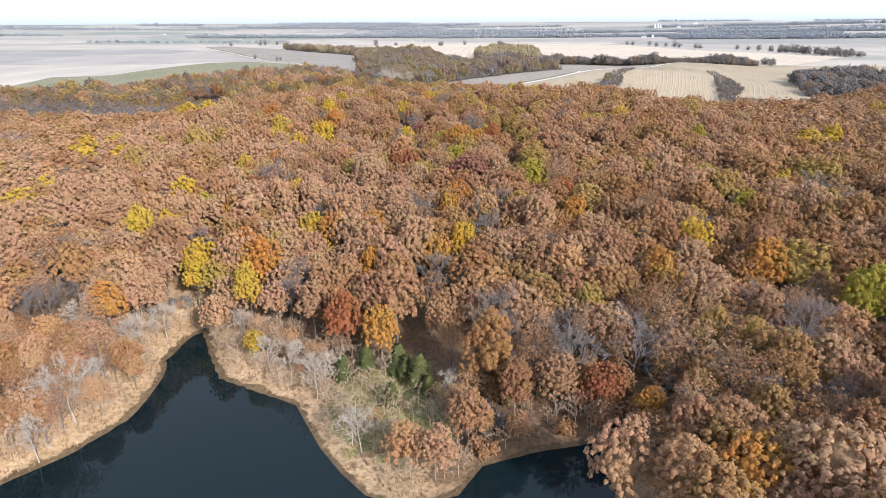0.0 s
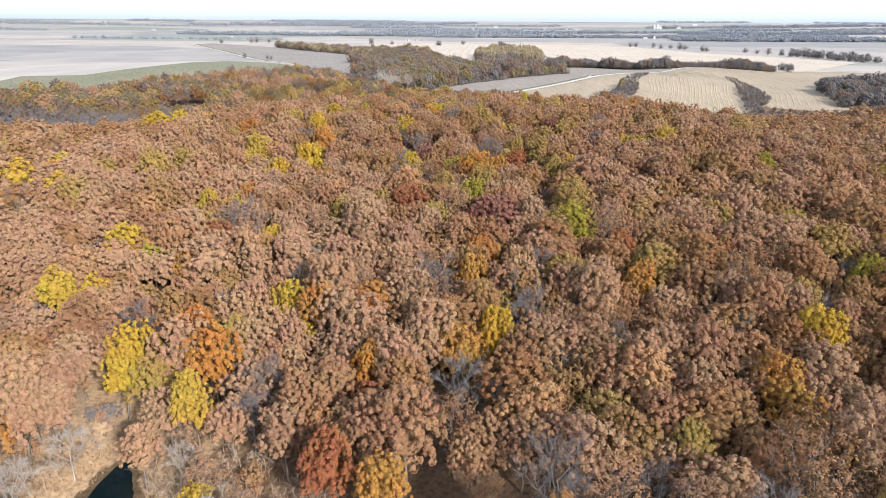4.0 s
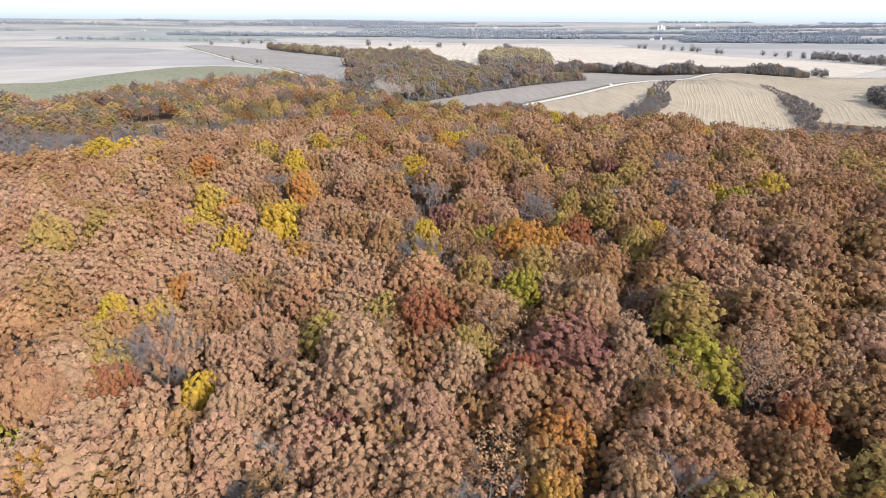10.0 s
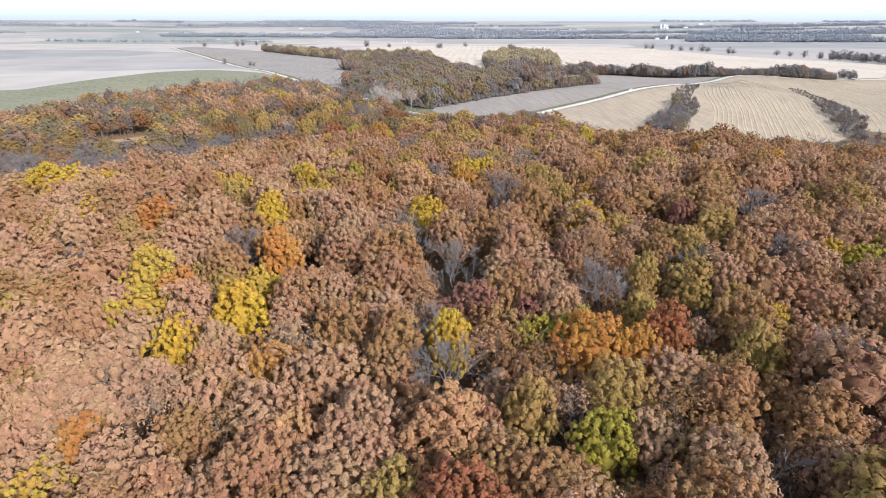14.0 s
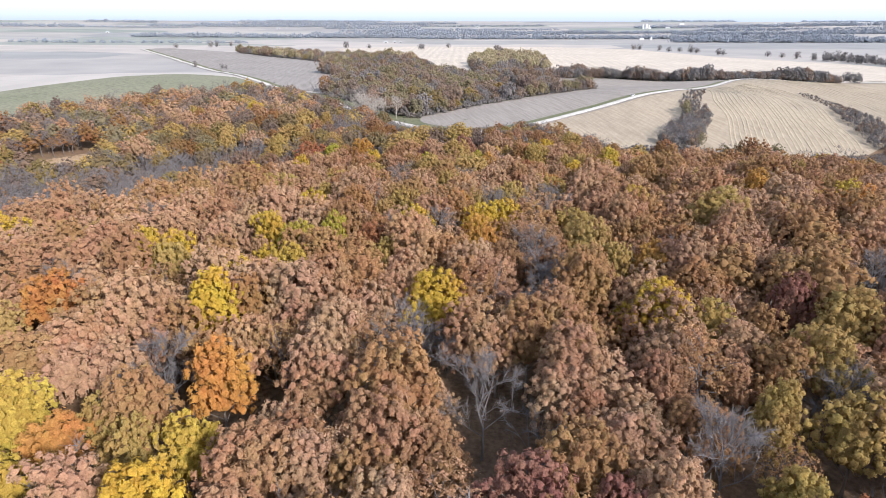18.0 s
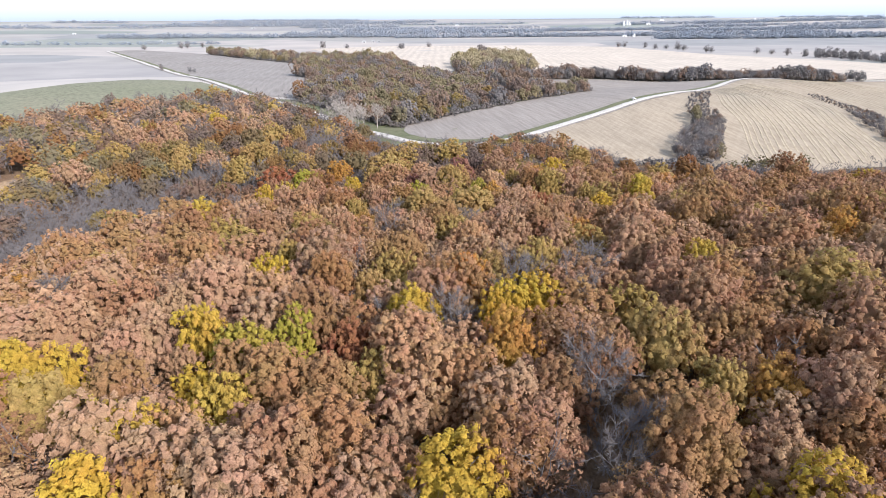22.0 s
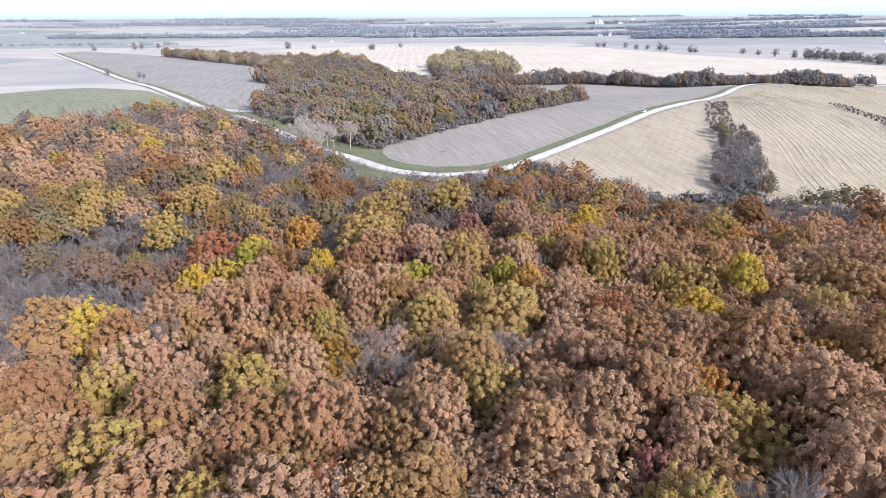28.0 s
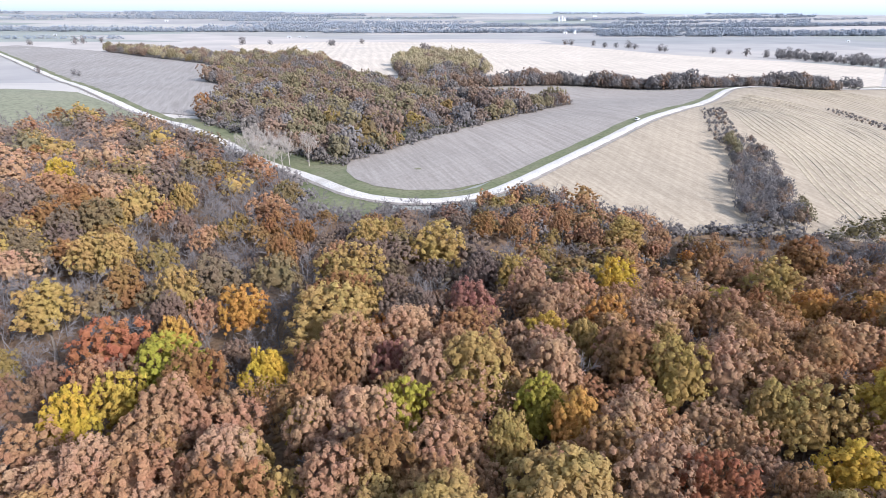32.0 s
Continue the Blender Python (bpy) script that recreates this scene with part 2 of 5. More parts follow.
def shore_material():
    """Ground round the pond: leaf litter, dry grass bank, green meadow and mud at the waterline, with ragged borders."""
    m, nt, bsdf = material("forest_ground", 0.95)
    ragged = grain(nt, 0.25, 5.0)

    def layer(under, name, tones):
        a = nt.nodes.new("ShaderNodeAttribute")
        a.attribute_name = name
        add = nt.nodes.new("ShaderNodeMath")
        nt.links.new(a.outputs["Fac"], add.inputs[0])
        nt.links.new(remap(nt, ragged, 0.2, 0.8, -0.45, 0.45), add.inputs[1])
        tone = ramp(nt, [(0.3, tones[0]), (0.5, tones[1]), (0.7, tones[2])], grain(nt, 0.16, 5.0))
        return blend(nt, "MIX", remap(nt, add.outputs[0], 0.42, 0.58), under, tone)

    col = ramp(nt, [(0.3, (0.15, 0.10, 0.07)), (0.5, (0.23, 0.155, 0.10)), (0.7, (0.19, 0.14, 0.09))], grain(nt, 0.03, 5.0))
    col = layer(col, "bank", ((0.50, 0.37, 0.24), (0.43, 0.31, 0.195), (0.34, 0.24, 0.15)))
    col = layer(col, "meadow", ((0.20, 0.195, 0.085), (0.255, 0.235, 0.11), (0.31, 0.265, 0.14)))
    col = layer(col, "mud", ((0.10, 0.07, 0.045), (0.14, 0.10, 0.06), (0.18, 0.13, 0.08)))
    speck = ramp(nt, [(0.3, (0.62, 0.60, 0.58)), (0.6, (1.15, 1.13, 1.1))], grain(nt, 1.1, 5.0))
    nt.links.new(blend(nt, "MULTIPLY", 1.0, col, speck), bsdf.inputs["Base Color"])
    relief(nt, bsdf, grain(nt, 1.6, 4.0), 0.8, 0.3)
    return m


FOREST_GROUND = shore_material()
WATER, nt, bsdf = material("pond_water", 0.03)
bsdf.inputs["Base Color"].default_value = (0.005, 0.014, 0.018, 1)
bsdf.inputs["Specular IOR Level"].default_value = 0.2
relief(nt, bsdf, grain(nt, 1.2, 3.0), 0.05, 0.05)

# ---- the lie of the land ----
# broad hills and hollows: centre x, y, breadth, height
LANDFORMS = ((-29, 402, 60, 10.0), (12, -33, 134, -19.3), (113, 375, 71, 8.8), (-136, 530, 110, -6.2), (148, 572, 36, -13.1),
             (296, 793, 82, 11.1), (36, 773, 35, -3.9), (457, 900, 55, 9.0), (-242, 1012, 121, 12.9), (18, 210, 53, 10.2),
             (316, 619, 83, -5.9), (-13, 167, 76, -15.3), (710, 1132, 226, 5.0), (241, 1456, 162, 10.0), (-165, 548, 48, -5.0),
             (250, 535, 45, -8.0), (320, 535, 50, -9.0), (395, 540, 55, -11.0))
WATER_Z = -11.5
POND = [(-160, -150), (-150, 60), (-95, 92), (-77, 113), (-68, 121), (-60, 133), (-58, 151), (-60, 160), (-57, 174), (-54, 177),
        (-48, 161), (-43, 149), (-33, 142), (-22, 134), (-15, 117), (-10, 108), (-5, 101), (3, 97), (13, 99), (19, 107),
        (33, 111), (44, 112), (48, 106), (42, 92), (30, 76), (40, 40), (60, -150)]


def edge_distance(poly, x, y):
    """Metres from the points to the outline, negative inside."""
    x, y = np.asarray(x, float), np.asarray(y, float)
    best, inside = np.full(x.shape, 1e9), np.zeros(x.shape, bool)
    for (ax, ay), (bx, by) in zip(poly, poly[1:] + poly[:1]):
        dx, dy = bx - ax, by - ay
        s = np.clip(((x - ax) * dx + (y - ay) * dy) / (dx * dx + dy * dy), 0, 1)
        best = np.minimum(best, np.hypot(x - ax - s * dx, y - ay - s * dy))
        if dy:
            inside ^= ((ay > y) != (by > y)) & (x < (y - ay) * dx / dy + ax)
    return np.where(inside, -best, best)


def land_z(x, y):
    x, y = np.asarray(x, float), np.asarray(y, float)
    r = np.hypot(x, y)
    z = 8 + 42 * np.clip((r - 1300) / 3600, 0, 1) + 30 * np.clip((r - 2000) / 2850, 0, 1) ** 2
    for cx, cy, b, s in LANDFORMS:
        z = z + s * np.exp(-((x - cx) ** 2 + (y - cy) ** 2) / (2 * b * b))
    z = z + 0.35 * np.sin(x * 0.06 + 1.3 * np.sin(y * 0.03)) * np.sin(y * 0.05)
    near = (np.abs(x) < 420) & (y < 420)
    if np.any(near):
        d = edge_distance(POND, x, y)
        shore = WATER_Z + 0.30 * d
        mixing = np.clip(1 - d / 26, 0, 1)
        mixing = mixing * mixing * (3 - 2 * mixing)
        z = np.where(near, z * (1 - mixing) + np.minimum(shore, np.maximum(z, WATER_Z)) * mixing, z)
        z = np.where(near & (d <= 0), WATER_Z + 0.12 * d, z)
    return z


def height(x, y):
    return float(land_z(np.array([x]), np.array([y]))[0])


def part(name, bm, mat, parent, label=""):
    me = bpy.data.meshes.new(name)
    bm.to_mesh(me)
    bm.free()
    me.materials.append(mat)
    ob = new(name, me)
    ob.parent = parent
    return tagged(ob, label)


def mesh_of(name, verts, faces, mats, index=None, hue=None, smooth=False, normals=None):
    me = bpy.data.meshes.new(name)
    verts = np.asarray(verts, np.float32)
    tri = np.asarray(faces, np.int32)
    me.vertices.add(len(verts))
    me.vertices.foreach_set("co", verts.ravel())
    me.loops.add(tri.size)
    me.loops.foreach_set("vertex_index", tri.ravel())
    me.polygons.add(len(tri))
    me.polygons.foreach_set("loop_start", np.arange(0, tri.size, tri.shape[1], dtype=np.int32))
    for m in mats:
        me.materials.append(m)
    if index is not None:
        me.polygons.foreach_set("material_index", np.asarray(index, np.int32))
    if smooth:
        me.polygons.foreach_set("use_smooth", np.ones(len(tri), bool))
    if hue is not None:
        me.attributes.new("hue", "FLOAT", "POINT").data.foreach_set("value", np.asarray(hue, np.float32))
    me.update(calc_edges=True)
    if normals is not None:
        me.normals_split_custom_set_from_vertices(np.asarray(normals, np.float32))
    else:
        me.validate()
    return me


# plan of the woods
FOREST = [(-700, 60), (-95, 60), (-80, 108), (-60, 185), (-40, 168), (-14, 152), (12, 128), (20, 112), (47, 117), (47, 84), (55, 50), (700, 50), (720, 560),
          (520, 600), (430, 590), (372, 628), (335, 606), (236, 597), (213, 605), (165, 624), (150, 640), (136, 655), (128, 672),
          (108, 660), (84, 658), (62, 664), (44, 660), (28, 676), (30, 728), (2, 788), (-30, 850), (-58, 876), (-95, 895),
          (-132, 862), (-190, 800), (-235, 740), (-250, 690), (-420, 640), (-700, 700)]
CLEARING = [(-164, 602), (-172, 632), (-156, 645), (-142, 646), (-136, 618), (-148, 594)]
NORTH_WOOD = [(-20, 908), (3, 864), (28, 812), (44, 788), (57, 764), (66, 776), (90, 792), (133, 822), (185, 856), (250, 894), (262, 908), (252, 930),
              (215, 930), (190, 985), (205, 1098), (300, 1200), (330, 1300), (290, 1420), (225, 1345), (200, 1270), (188, 1180), (165, 1085), (140, 1105), (120, 1180),
              (120, 1330), (104, 1440), (50, 1483), (-10, 1500), (-120, 1700), (-190, 1770), (-225, 1740), (-50, 1445), (-8, 1330), (-30, 1195), (-12, 1150), (8, 1080), (-15, 1020)]
HEDGEROW = [(205, 1098), (341, 1078), (418, 992), (576, 944), (572, 930), (408, 972), (332, 1058), (205, 1078)]
FIELD_HEDGE = [(312, 806), (332, 812), (290, 744), (270, 694), (232, 640), (214, 612), (194, 622), (218, 660), (252, 702), (272, 746)]
FIELD_HEDGE_EAST = [(430, 816), (440, 812), (420, 745), (388, 650), (356, 612), (346, 620), (376, 690), (408, 750)]
EAST_WOOD = [(438, 612), (470, 690), (520, 762), (545, 766), (590, 730), (660, 600), (560, 570)]

# ---- ground: one sheet to the horizon ----
def spaced(lo, hi, step, far_lo, far_hi):
    mid = list(np.arange(lo, hi + 0.1, step))
    a, b, s = [], [], step
    x = lo
    while x > far_lo:
        s *= 1.16
        x = max(far_lo, x - s)
        a.append(x)
    x, s = hi, step
    while x < far_hi:
        s *= 1.16
        x = min(far_hi, x + s)
        b.append(x)
    return np.array(a[::-1] + mid + b)


gx = np.unique(np.concatenate([spaced(-240, 460, 7, -4800, 4800), np.arange(-112, 62, 2.0)]))
gy = np.unique(np.concatenate([spaced(60, 1000, 7, -1200, 4850), np.arange(84, 196, 2.0)]))
X, Y = np.meshgrid(gx, gy)
xf, yf = X.ravel(), Y.ravel()
Z = land_z(xf, yf)
nx, ny = len(gx), len(gy)
ii = np.arange(nx * ny).reshape(ny, nx)
quads = np.stack([ii[:-1, :-1], ii[:-1, 1:], ii[1:, 1:], ii[1:, :-1]], -1).reshape(-1, 4)
cx, cy = xf[quads].mean(1), yf[quads].mean(1)
woods = np.minimum(edge_distance(FOREST, cx, cy), edge_distance(NORTH_WOOD, cx, cy)) < 4
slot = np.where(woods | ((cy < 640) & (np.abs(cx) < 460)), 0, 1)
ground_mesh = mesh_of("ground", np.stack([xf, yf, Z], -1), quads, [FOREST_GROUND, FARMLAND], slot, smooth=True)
pond_d = edge_distance(POND, xf, yf)
west = np.clip((18 - xf) / 12, 0, 1)
masks = {"bank": np.clip(1.25 - pond_d / np.where(xf < -48, 40, 26), 0, 1) * np.where(xf < -48, 1.0, 0.7) * np.clip((25 - xf) / 20, 0.25, 1),
         "meadow": np.clip(1.5 - np.hypot(xf - 1, (yf - 130) * 0.8) / 15, 0, 1),
         "mud": np.clip(1.0 - pond_d / 2.6, 0, 1)}
masks["bank"] = np.maximum(masks["bank"], np.clip(1.4 - edge_distance(CLEARING, xf, yf) / 6, 0, 1) * (yf > 400))
for key, values in masks.items():
    ground_mesh.attributes.new(key, "FLOAT", "POINT").data.foreach_set("value", values.astype(np.float32))
ground = new("ground", ground_mesh)
tagged(ground, "rolling autumn farmland and leaf-strewn forest floor", "ground", kind="structure")


def plan_sheet(name, outline, mat, lift, label, step=14, category="field", kind="structure"):
    """A sheet laid over the land inside an outline on the plan."""
    bm = bmesh.new()
    bm.faces.new([bm.verts.new((x, y, 0)) for x, y in outline])
    bmesh.ops.triangulate(bm, faces=bm.faces[:])
    xs, ys = [p[0] for p in outline], [p[1] for p in outline]
    for axis, lo, hi in ((0, min(xs), max(xs)), (1, min(ys), max(ys))):
        for c in np.arange(math.ceil(lo / step) * step, hi, step):
            no = (1, 0, 0) if axis == 0 else (0, 1, 0)
            bmesh.ops.bisect_plane(bm, geom=bm.verts[:] + bm.edges[:] + bm.faces[:], plane_co=(c + 0.013, c + 0.013, 0), plane_no=no)
    co = np.array([v.co[:] for v in bm.verts])
    zz = land_z(co[:, 0], co[:, 1]) + lift
    for v, z in zip(bm.verts, zz):
        v.co.z = z
    for f in bm.faces:
        f.smooth = True
        if f.normal.z < 0:
            f.normal_flip()
    me = bpy.data.meshes.new(name)
    bm.to_mesh(me)
    bm.free()
    me.materials.append(mat)
    return tagged(new(name, me), label, category, kind=kind)


plan_sheet("water", POND, WATER, 0, "dark still pond water with a wooded shore", 400, "water")
for v in bpy.data.objects["water"].data.vertices:
    v.co.z = WATER_Z
plan_sheet("field_corn", [(134, 692), (168, 719), (228, 761), (300, 808), (372, 865), (430, 912), (480, 934), (530, 943), (640, 930), (800, 900), (820, 640),
                          (700, 570), (520, 606), (430, 596), (372, 634), (335, 612), (236, 600), (213, 607), (165, 626), (150, 642), (134, 660)],
           CORN, 0.35, "harvested corn field with curved straw swaths on a hill")
plan_sheet("field_bean", [(72, 784), (61, 772), (57, 750), (58, 726), (64, 708), (76, 697), (95, 692), (112, 698), (128, 709), (162, 735), (222, 777), (295, 822), (372, 885), (424, 930), (414, 975),
                          (341, 1065), (205, 1085), (190, 985), (215, 930), (255, 930), (264, 908), (250, 894), (185, 856), (133, 822), (90, 792)],
           BEAN, 0.35, "grey harvested bean field beside the gravel road")
plan_sheet("field_west", [(-430, 1960), (-205, 1725), (-50, 1455), (-5, 1335), (-28, 1195), (10, 1110), (-15, 1020), (-22, 930), (-64, 950), (-124, 1080),
                          (-215, 1310), (-338, 1600), (-470, 1900)], DULL, 0.4, "wide grey stubble field beyond the road", 24)
plan_sheet("field_pasture", [(-420, 900), (-340, 890), (-190, 1080), (-130, 1058), (-74, 950), (-42, 888), (-60, 880), (-95, 898), (-132, 866), (-190, 804), (-235, 744),
                             (-260, 700), (-420, 660)], PASTURE, 0.4, "faded green pasture beside the woods", 24)
plan_sheet("field_bright", [(-20, 1900), (170, 1990), (360, 1960), (500, 1930), (700, 1790), (742, 1430), (848, 1117), (650, 955), (576, 946), (418, 994), (341, 1080),
                            (240, 1105), (300, 1200), (332, 1300), (300, 1420), (225, 1350), (205, 1270), (184, 1196), (137, 1238), (137, 1385), (52, 1488)],
           STRAW, 0.5, "pale sunlit straw-coloured stubble field", 30)
plan_sheet("grass_margin", [(-40, 925), (5, 805), (36, 748), (50, 703), (66, 684), (100, 690), (170, 735), (300, 822), (372, 885), (340, 905), (240, 915), (150, 850),
                            (62, 800), (20, 860), (-10, 915)], VERGE, 0.22, "rough grass between the road and the woods")
plan_sheet("lawn", [(30, 728), (40, 738), (50, 712), (56, 694), (66, 684), (62, 668), (44, 664), (28, 680)], VERGE, 0.3, "mown grass corner beside the road bend")

# ---- gravel road ----
ROAD = [(-470, 1900), (-332, 1587), (-207, 1294), (-119, 1065), (-60, 934), (-30, 887), (9, 801), (36, 748), (50, 703), (66, 684), (85, 676),
        (108, 680), (134, 699), (168, 725), (228, 768), (301, 816), (372, 873), (427, 917), (474, 938), (527, 948), (635, 936), (900, 900), (1300, 880)]


def smooth_line(points, step):
    p = [Vector((*q, 0)) for q in points]
    out = []
    for k in range(len(p) - 1):
        a, b, c, d = p[max(k - 1, 0)], p[k], p[k + 1], p[min(k + 2, len(p) - 1)]
        n = max(2, int((c - b).length / step))
        for i in range(n):
            t = i / n
            out.append(0.5 * (2 * b + (c - a) * t + (2 * a - 5 * b + 4 * c - d) * t * t + (3 * b - a - 3 * c + d) * t ** 3))
    return out + [p[-1]]


def ribbon(name, line, profile, mat, lift, waver=0.0, seed=1):
    """A strip along a line on the plan; profile: offsets across and heights."""
    rng = np.random.default_rng(seed)
    vs, fs = [], []
    for k, c in enumerate(line):
        d = (line[min(k + 1, len(line) - 1)] - line[max(k - 1, 0)]).normalized()
        for off, up in profile:
            w = off + waver * (rng.random() - 0.5)
            vs.append((c.x + d.y * w, c.y - d.x * w, up))
    vs = np.array(vs)
    vs[:, 2] += land_z(vs[:, 0], vs[:, 1]) + lift
    m = len(profile)
    for k in range(len(line) - 1):
        for j in range(m - 1):
            fs.append((k * m + j, k * m + j + 1, (k + 1) * m + j + 1, (k + 1) * m + j))
    return mesh_of(name, vs, fs, [mat], smooth=True)


road_line = smooth_line(ROAD, 6)
road = new("road", ribbon("road", road_line, [(-3.3, -0.1), (-2.6, 0.08), (0, 0.22), (2.6, 0.08), (3.3, -0.1)], GRAVEL, 0.75, 0.5))
tagged(road, "white gravel country road curving between fields", "road", kind="structure")
verge = new("verge_north", ribbon("verge_north", road_line, [(-11, -0.1), (-8, 0.05), (-3.0, 0.1)], VERGE, 0.5, 1.5, 2))
tagged(verge, "grassy roadside verge along the gravel road", "verge", kind="structure")
verge = new("verge_south", ribbon("verge_south", road_line, [(3.0, 0.1), (5.5, 0.0)], BEAN, 0.5, 1.2, 3))
tagged(verge, "dry weedy ditch edge along the gravel road", "verge", kind="structure")

# ---- trees ----
ICO = bmesh.new()
bmesh.ops.create_icosphere(ICO, subdivisions=1, radius=1.0)
ICO_V = np.array([v.co[:] for v in ICO.verts])
ICO_F = np.array([[v.index for v in f.verts] for f in ICO.faces])
ICO.free()


ICO = bmesh.new()
bmesh.ops.create_icosphere(ICO, subdivisions=2, radius=1.0)
ICO2_V = np.array([v.co[:] for v in ICO.verts])
ICO2_F = np.array([[v.index for v in f.verts] for f in ICO.faces])
ICO.free()


# a knob of leaves: an apex and a ring of five round +z
KNOB_V = np.array([(0, 0, 1.0)] + [(0.96 * math.cos(1.2566 * i), 0.96 * math.sin(1.2566 * i), -0.12) for i in range(5)])
KNOB_F = np.array([(0, 1 + i, 1 + (i + 1) % 5) for i in range(5)])


def unit(v):
    return v / np.linalg.norm(v, axis=-1, keepdims=True)


def crown(rng, radius, tall, boughs, leaf, tufts, tuft, per, fine=True, droop=1.25, solid=True):
    """A broad-leaved crown: boughs heaped into a dome, each dressed with small rounded tufts of leaf sprays.
    Base at z 0. Returns vertices, faces and the normals that leaves take from the roundness of their tuft."""
    cen, rad = [], []
    ph1, ph2 = rng.uniform(0, 6.28, 2)
    for k in range(boughs):
        u = 1 - (k + 0.5) / boughs * droop
        a = k * 2.399963 + rng.uniform(-0.5, 0.5)
        s = math.sqrt(max(0.0, 1 - u * u))
        lobe = (1 + 0.14 * math.sin(2 * a + ph1) + 0.10 * math.sin(3 * a + ph2)) * rng.uniform(0.80, 1.10)
        cen.append((radius * 0.74 * s * lobe * math.cos(a), radius * 0.74 * s * lobe * math.sin(a), tall * (0.40 + 0.42 * u * rng.uniform(0.84, 1.12))))
        rad.append(radius * rng.uniform(0.25, 0.37) * (1.0 if boughs > 12 else 1.2 if boughs > 7 else 1.45))
    cen, rad = np.array(cen), np.array(rad)
    heart0 = np.array((0, 0, tall * 0.34))
    vs, fs, ns, n = [], [], [], 0

    def add(v, f, nrm):
        nonlocal n
        vs.append(v)
        fs.append(f + n)
        ns.append(nrm)
        n += len(v)

    if solid:
        core_v, core_f = (ICO2_V, ICO2_F) if boughs > 7 else (ICO_V, ICO_F)
        mid = 0.38 if fine else 0.40 + 0.42 * (1 - droop / 2) - 0.05
        size = np.array((radius * 0.56, radius * 0.56, tall * 0.32)) * 0.8
        add(np.array((0, 0, tall * mid)) + core_v * size * (1 + rng.uniform(-0.12, 0.08, (len(core_v), 1))), core_f, core_v)
    share = np.maximum(2, (tufts * 1.5 * rad ** 2 / np.sum(rad ** 2)).astype(int))
    heart, axis, out, size = [], [], [], []
    for c, r, m in zip(cen, rad, share):
        for j in range(m):
            u = 1 - (j + 0.5) / m * 1.55
            ph = j * 2.399963 + rng.uniform(-0.6, 0.6)
            s = math.sqrt(max(0.0, 1 - u * u))
            d = np.array((s * math.cos(ph), s * math.sin(ph), u))
            p = c + d * r * rng.uniform(0.70, 1.14) * np.array((1, 1, 1.15))
            if np.any(np.linalg.norm(p - cen, axis=1) < rad * 0.60):
                continue
            w = d + np.array((0, 0, 0.45)) + rng.normal(0, 0.15, 3)
            heart.append(p)
            axis.append(w / np.linalg.norm(w))
            out.append(d)
            size.append(tuft * rng.uniform(0.65, 1.3))
    heart, axis, out, size = np.array(heart), np.array(axis), np.array(out), np.array(size)
    big = unit(heart - heart0)
    if solid:
        e = unit(np.cross(axis, rng.normal(0, 1, axis.shape)))
        g = np.cross(axis, e)
        ray = e[:, None] * KNOB_V[None, :, :1] + g[:, None] * KNOB_V[None, :, 1:2] + axis[:, None] * KNOB_V[None, :, 2:]
        jag = rng.uniform(0.68, 0.98, (*ray.shape[:2], 1))
        v = heart[:, None] + ray * jag * size[:, None, None] * np.array((1, 1, 1.12))
        nrm = unit(ray * 0.95 + out[:, None] * 0.2 + big[:, None] * 0.12)
        f = KNOB_F[None] + (np.arange(len(heart)) * len(KNOB_V))[:, None, None]
        add(v.reshape(-1, 3), f.reshape(-1, 3), nrm.reshape(-1, 3))
    # separate leaf sprays wrapped round each tuft
    heart, axis, out, big, size = (np.repeat(q, per, 0) for q in (heart, axis, out, big, size))
    m = len(heart)
    d = unit(axis * 0.8 + rng.normal(0, 0.60, (m, 3)))
    p = heart + d * (size * rng.uniform(0.9, 1.08, m))[:, None] * np.array((1, 1, 1.12))
    w = unit(d + rng.normal(0, 0.26, (m, 3)) + np.array((0, 0, 0.15)))
    side = unit(np.cross(w, rng.normal(0, 1, (m, 3))))
    other = np.cross(w, side)
    q = (leaf * rng.uniform(0.6, 1.4, m))[:, None]
    stretch = rng.uniform(0.7, 1.3, (m, 1))
    tri = np.stack([p + side * q, p + (other * stretch - side * 0.55) * q, p - (other / stretch + side * 0.45) * q], 1)
    nrm = unit(d * 0.95 + out * 0.2 + big * 0.12 + rng.normal(0, 0.06, (m, 3)))
    add(tri.reshape(-1, 3), np.arange(3 * m).reshape(-1, 3), np.repeat(nrm, 3, 0))
    return np.concatenate(vs), np.concatenate(fs), np.concatenate(ns)


def tube(points, radii, sides):
    """A tapered limb through points."""
    vs, fs = [], []
    for k, (p, r) in enumerate(zip(points, radii)):
        d = np.subtract(points[min(k + 1, len(points) - 1)], points[max(k - 1, 0)])
        d = d / (np.linalg.norm(d) + 1e-9)
        e = np.cross(d, (0.9, 0.1, 0.2))
        e /= np.linalg.norm(e) + 1e-9
        g = np.cross(d, e)
        for i in range(sides):
            a = 6.2832 * i / sides
            vs.append(np.asarray(p) + (e * math.cos(a) + g * math.sin(a)) * r)
    for k in range(len(points) - 1):
        for i in range(sides):
            a, b = k * sides + i, k * sides + (i + 1) % sides
            fs += [(a, b, b + sides), (a, b + sides, a + sides)]
    return np.array(vs), np.array(fs)


def joined(pieces):
    vs, fs, n = [], [], 0
    for v, f in pieces:
        vs.append(v)
        fs.append(np.asarray(f) + n)
        n += len(v)
    return np.concatenate(vs), np.concatenate(fs)


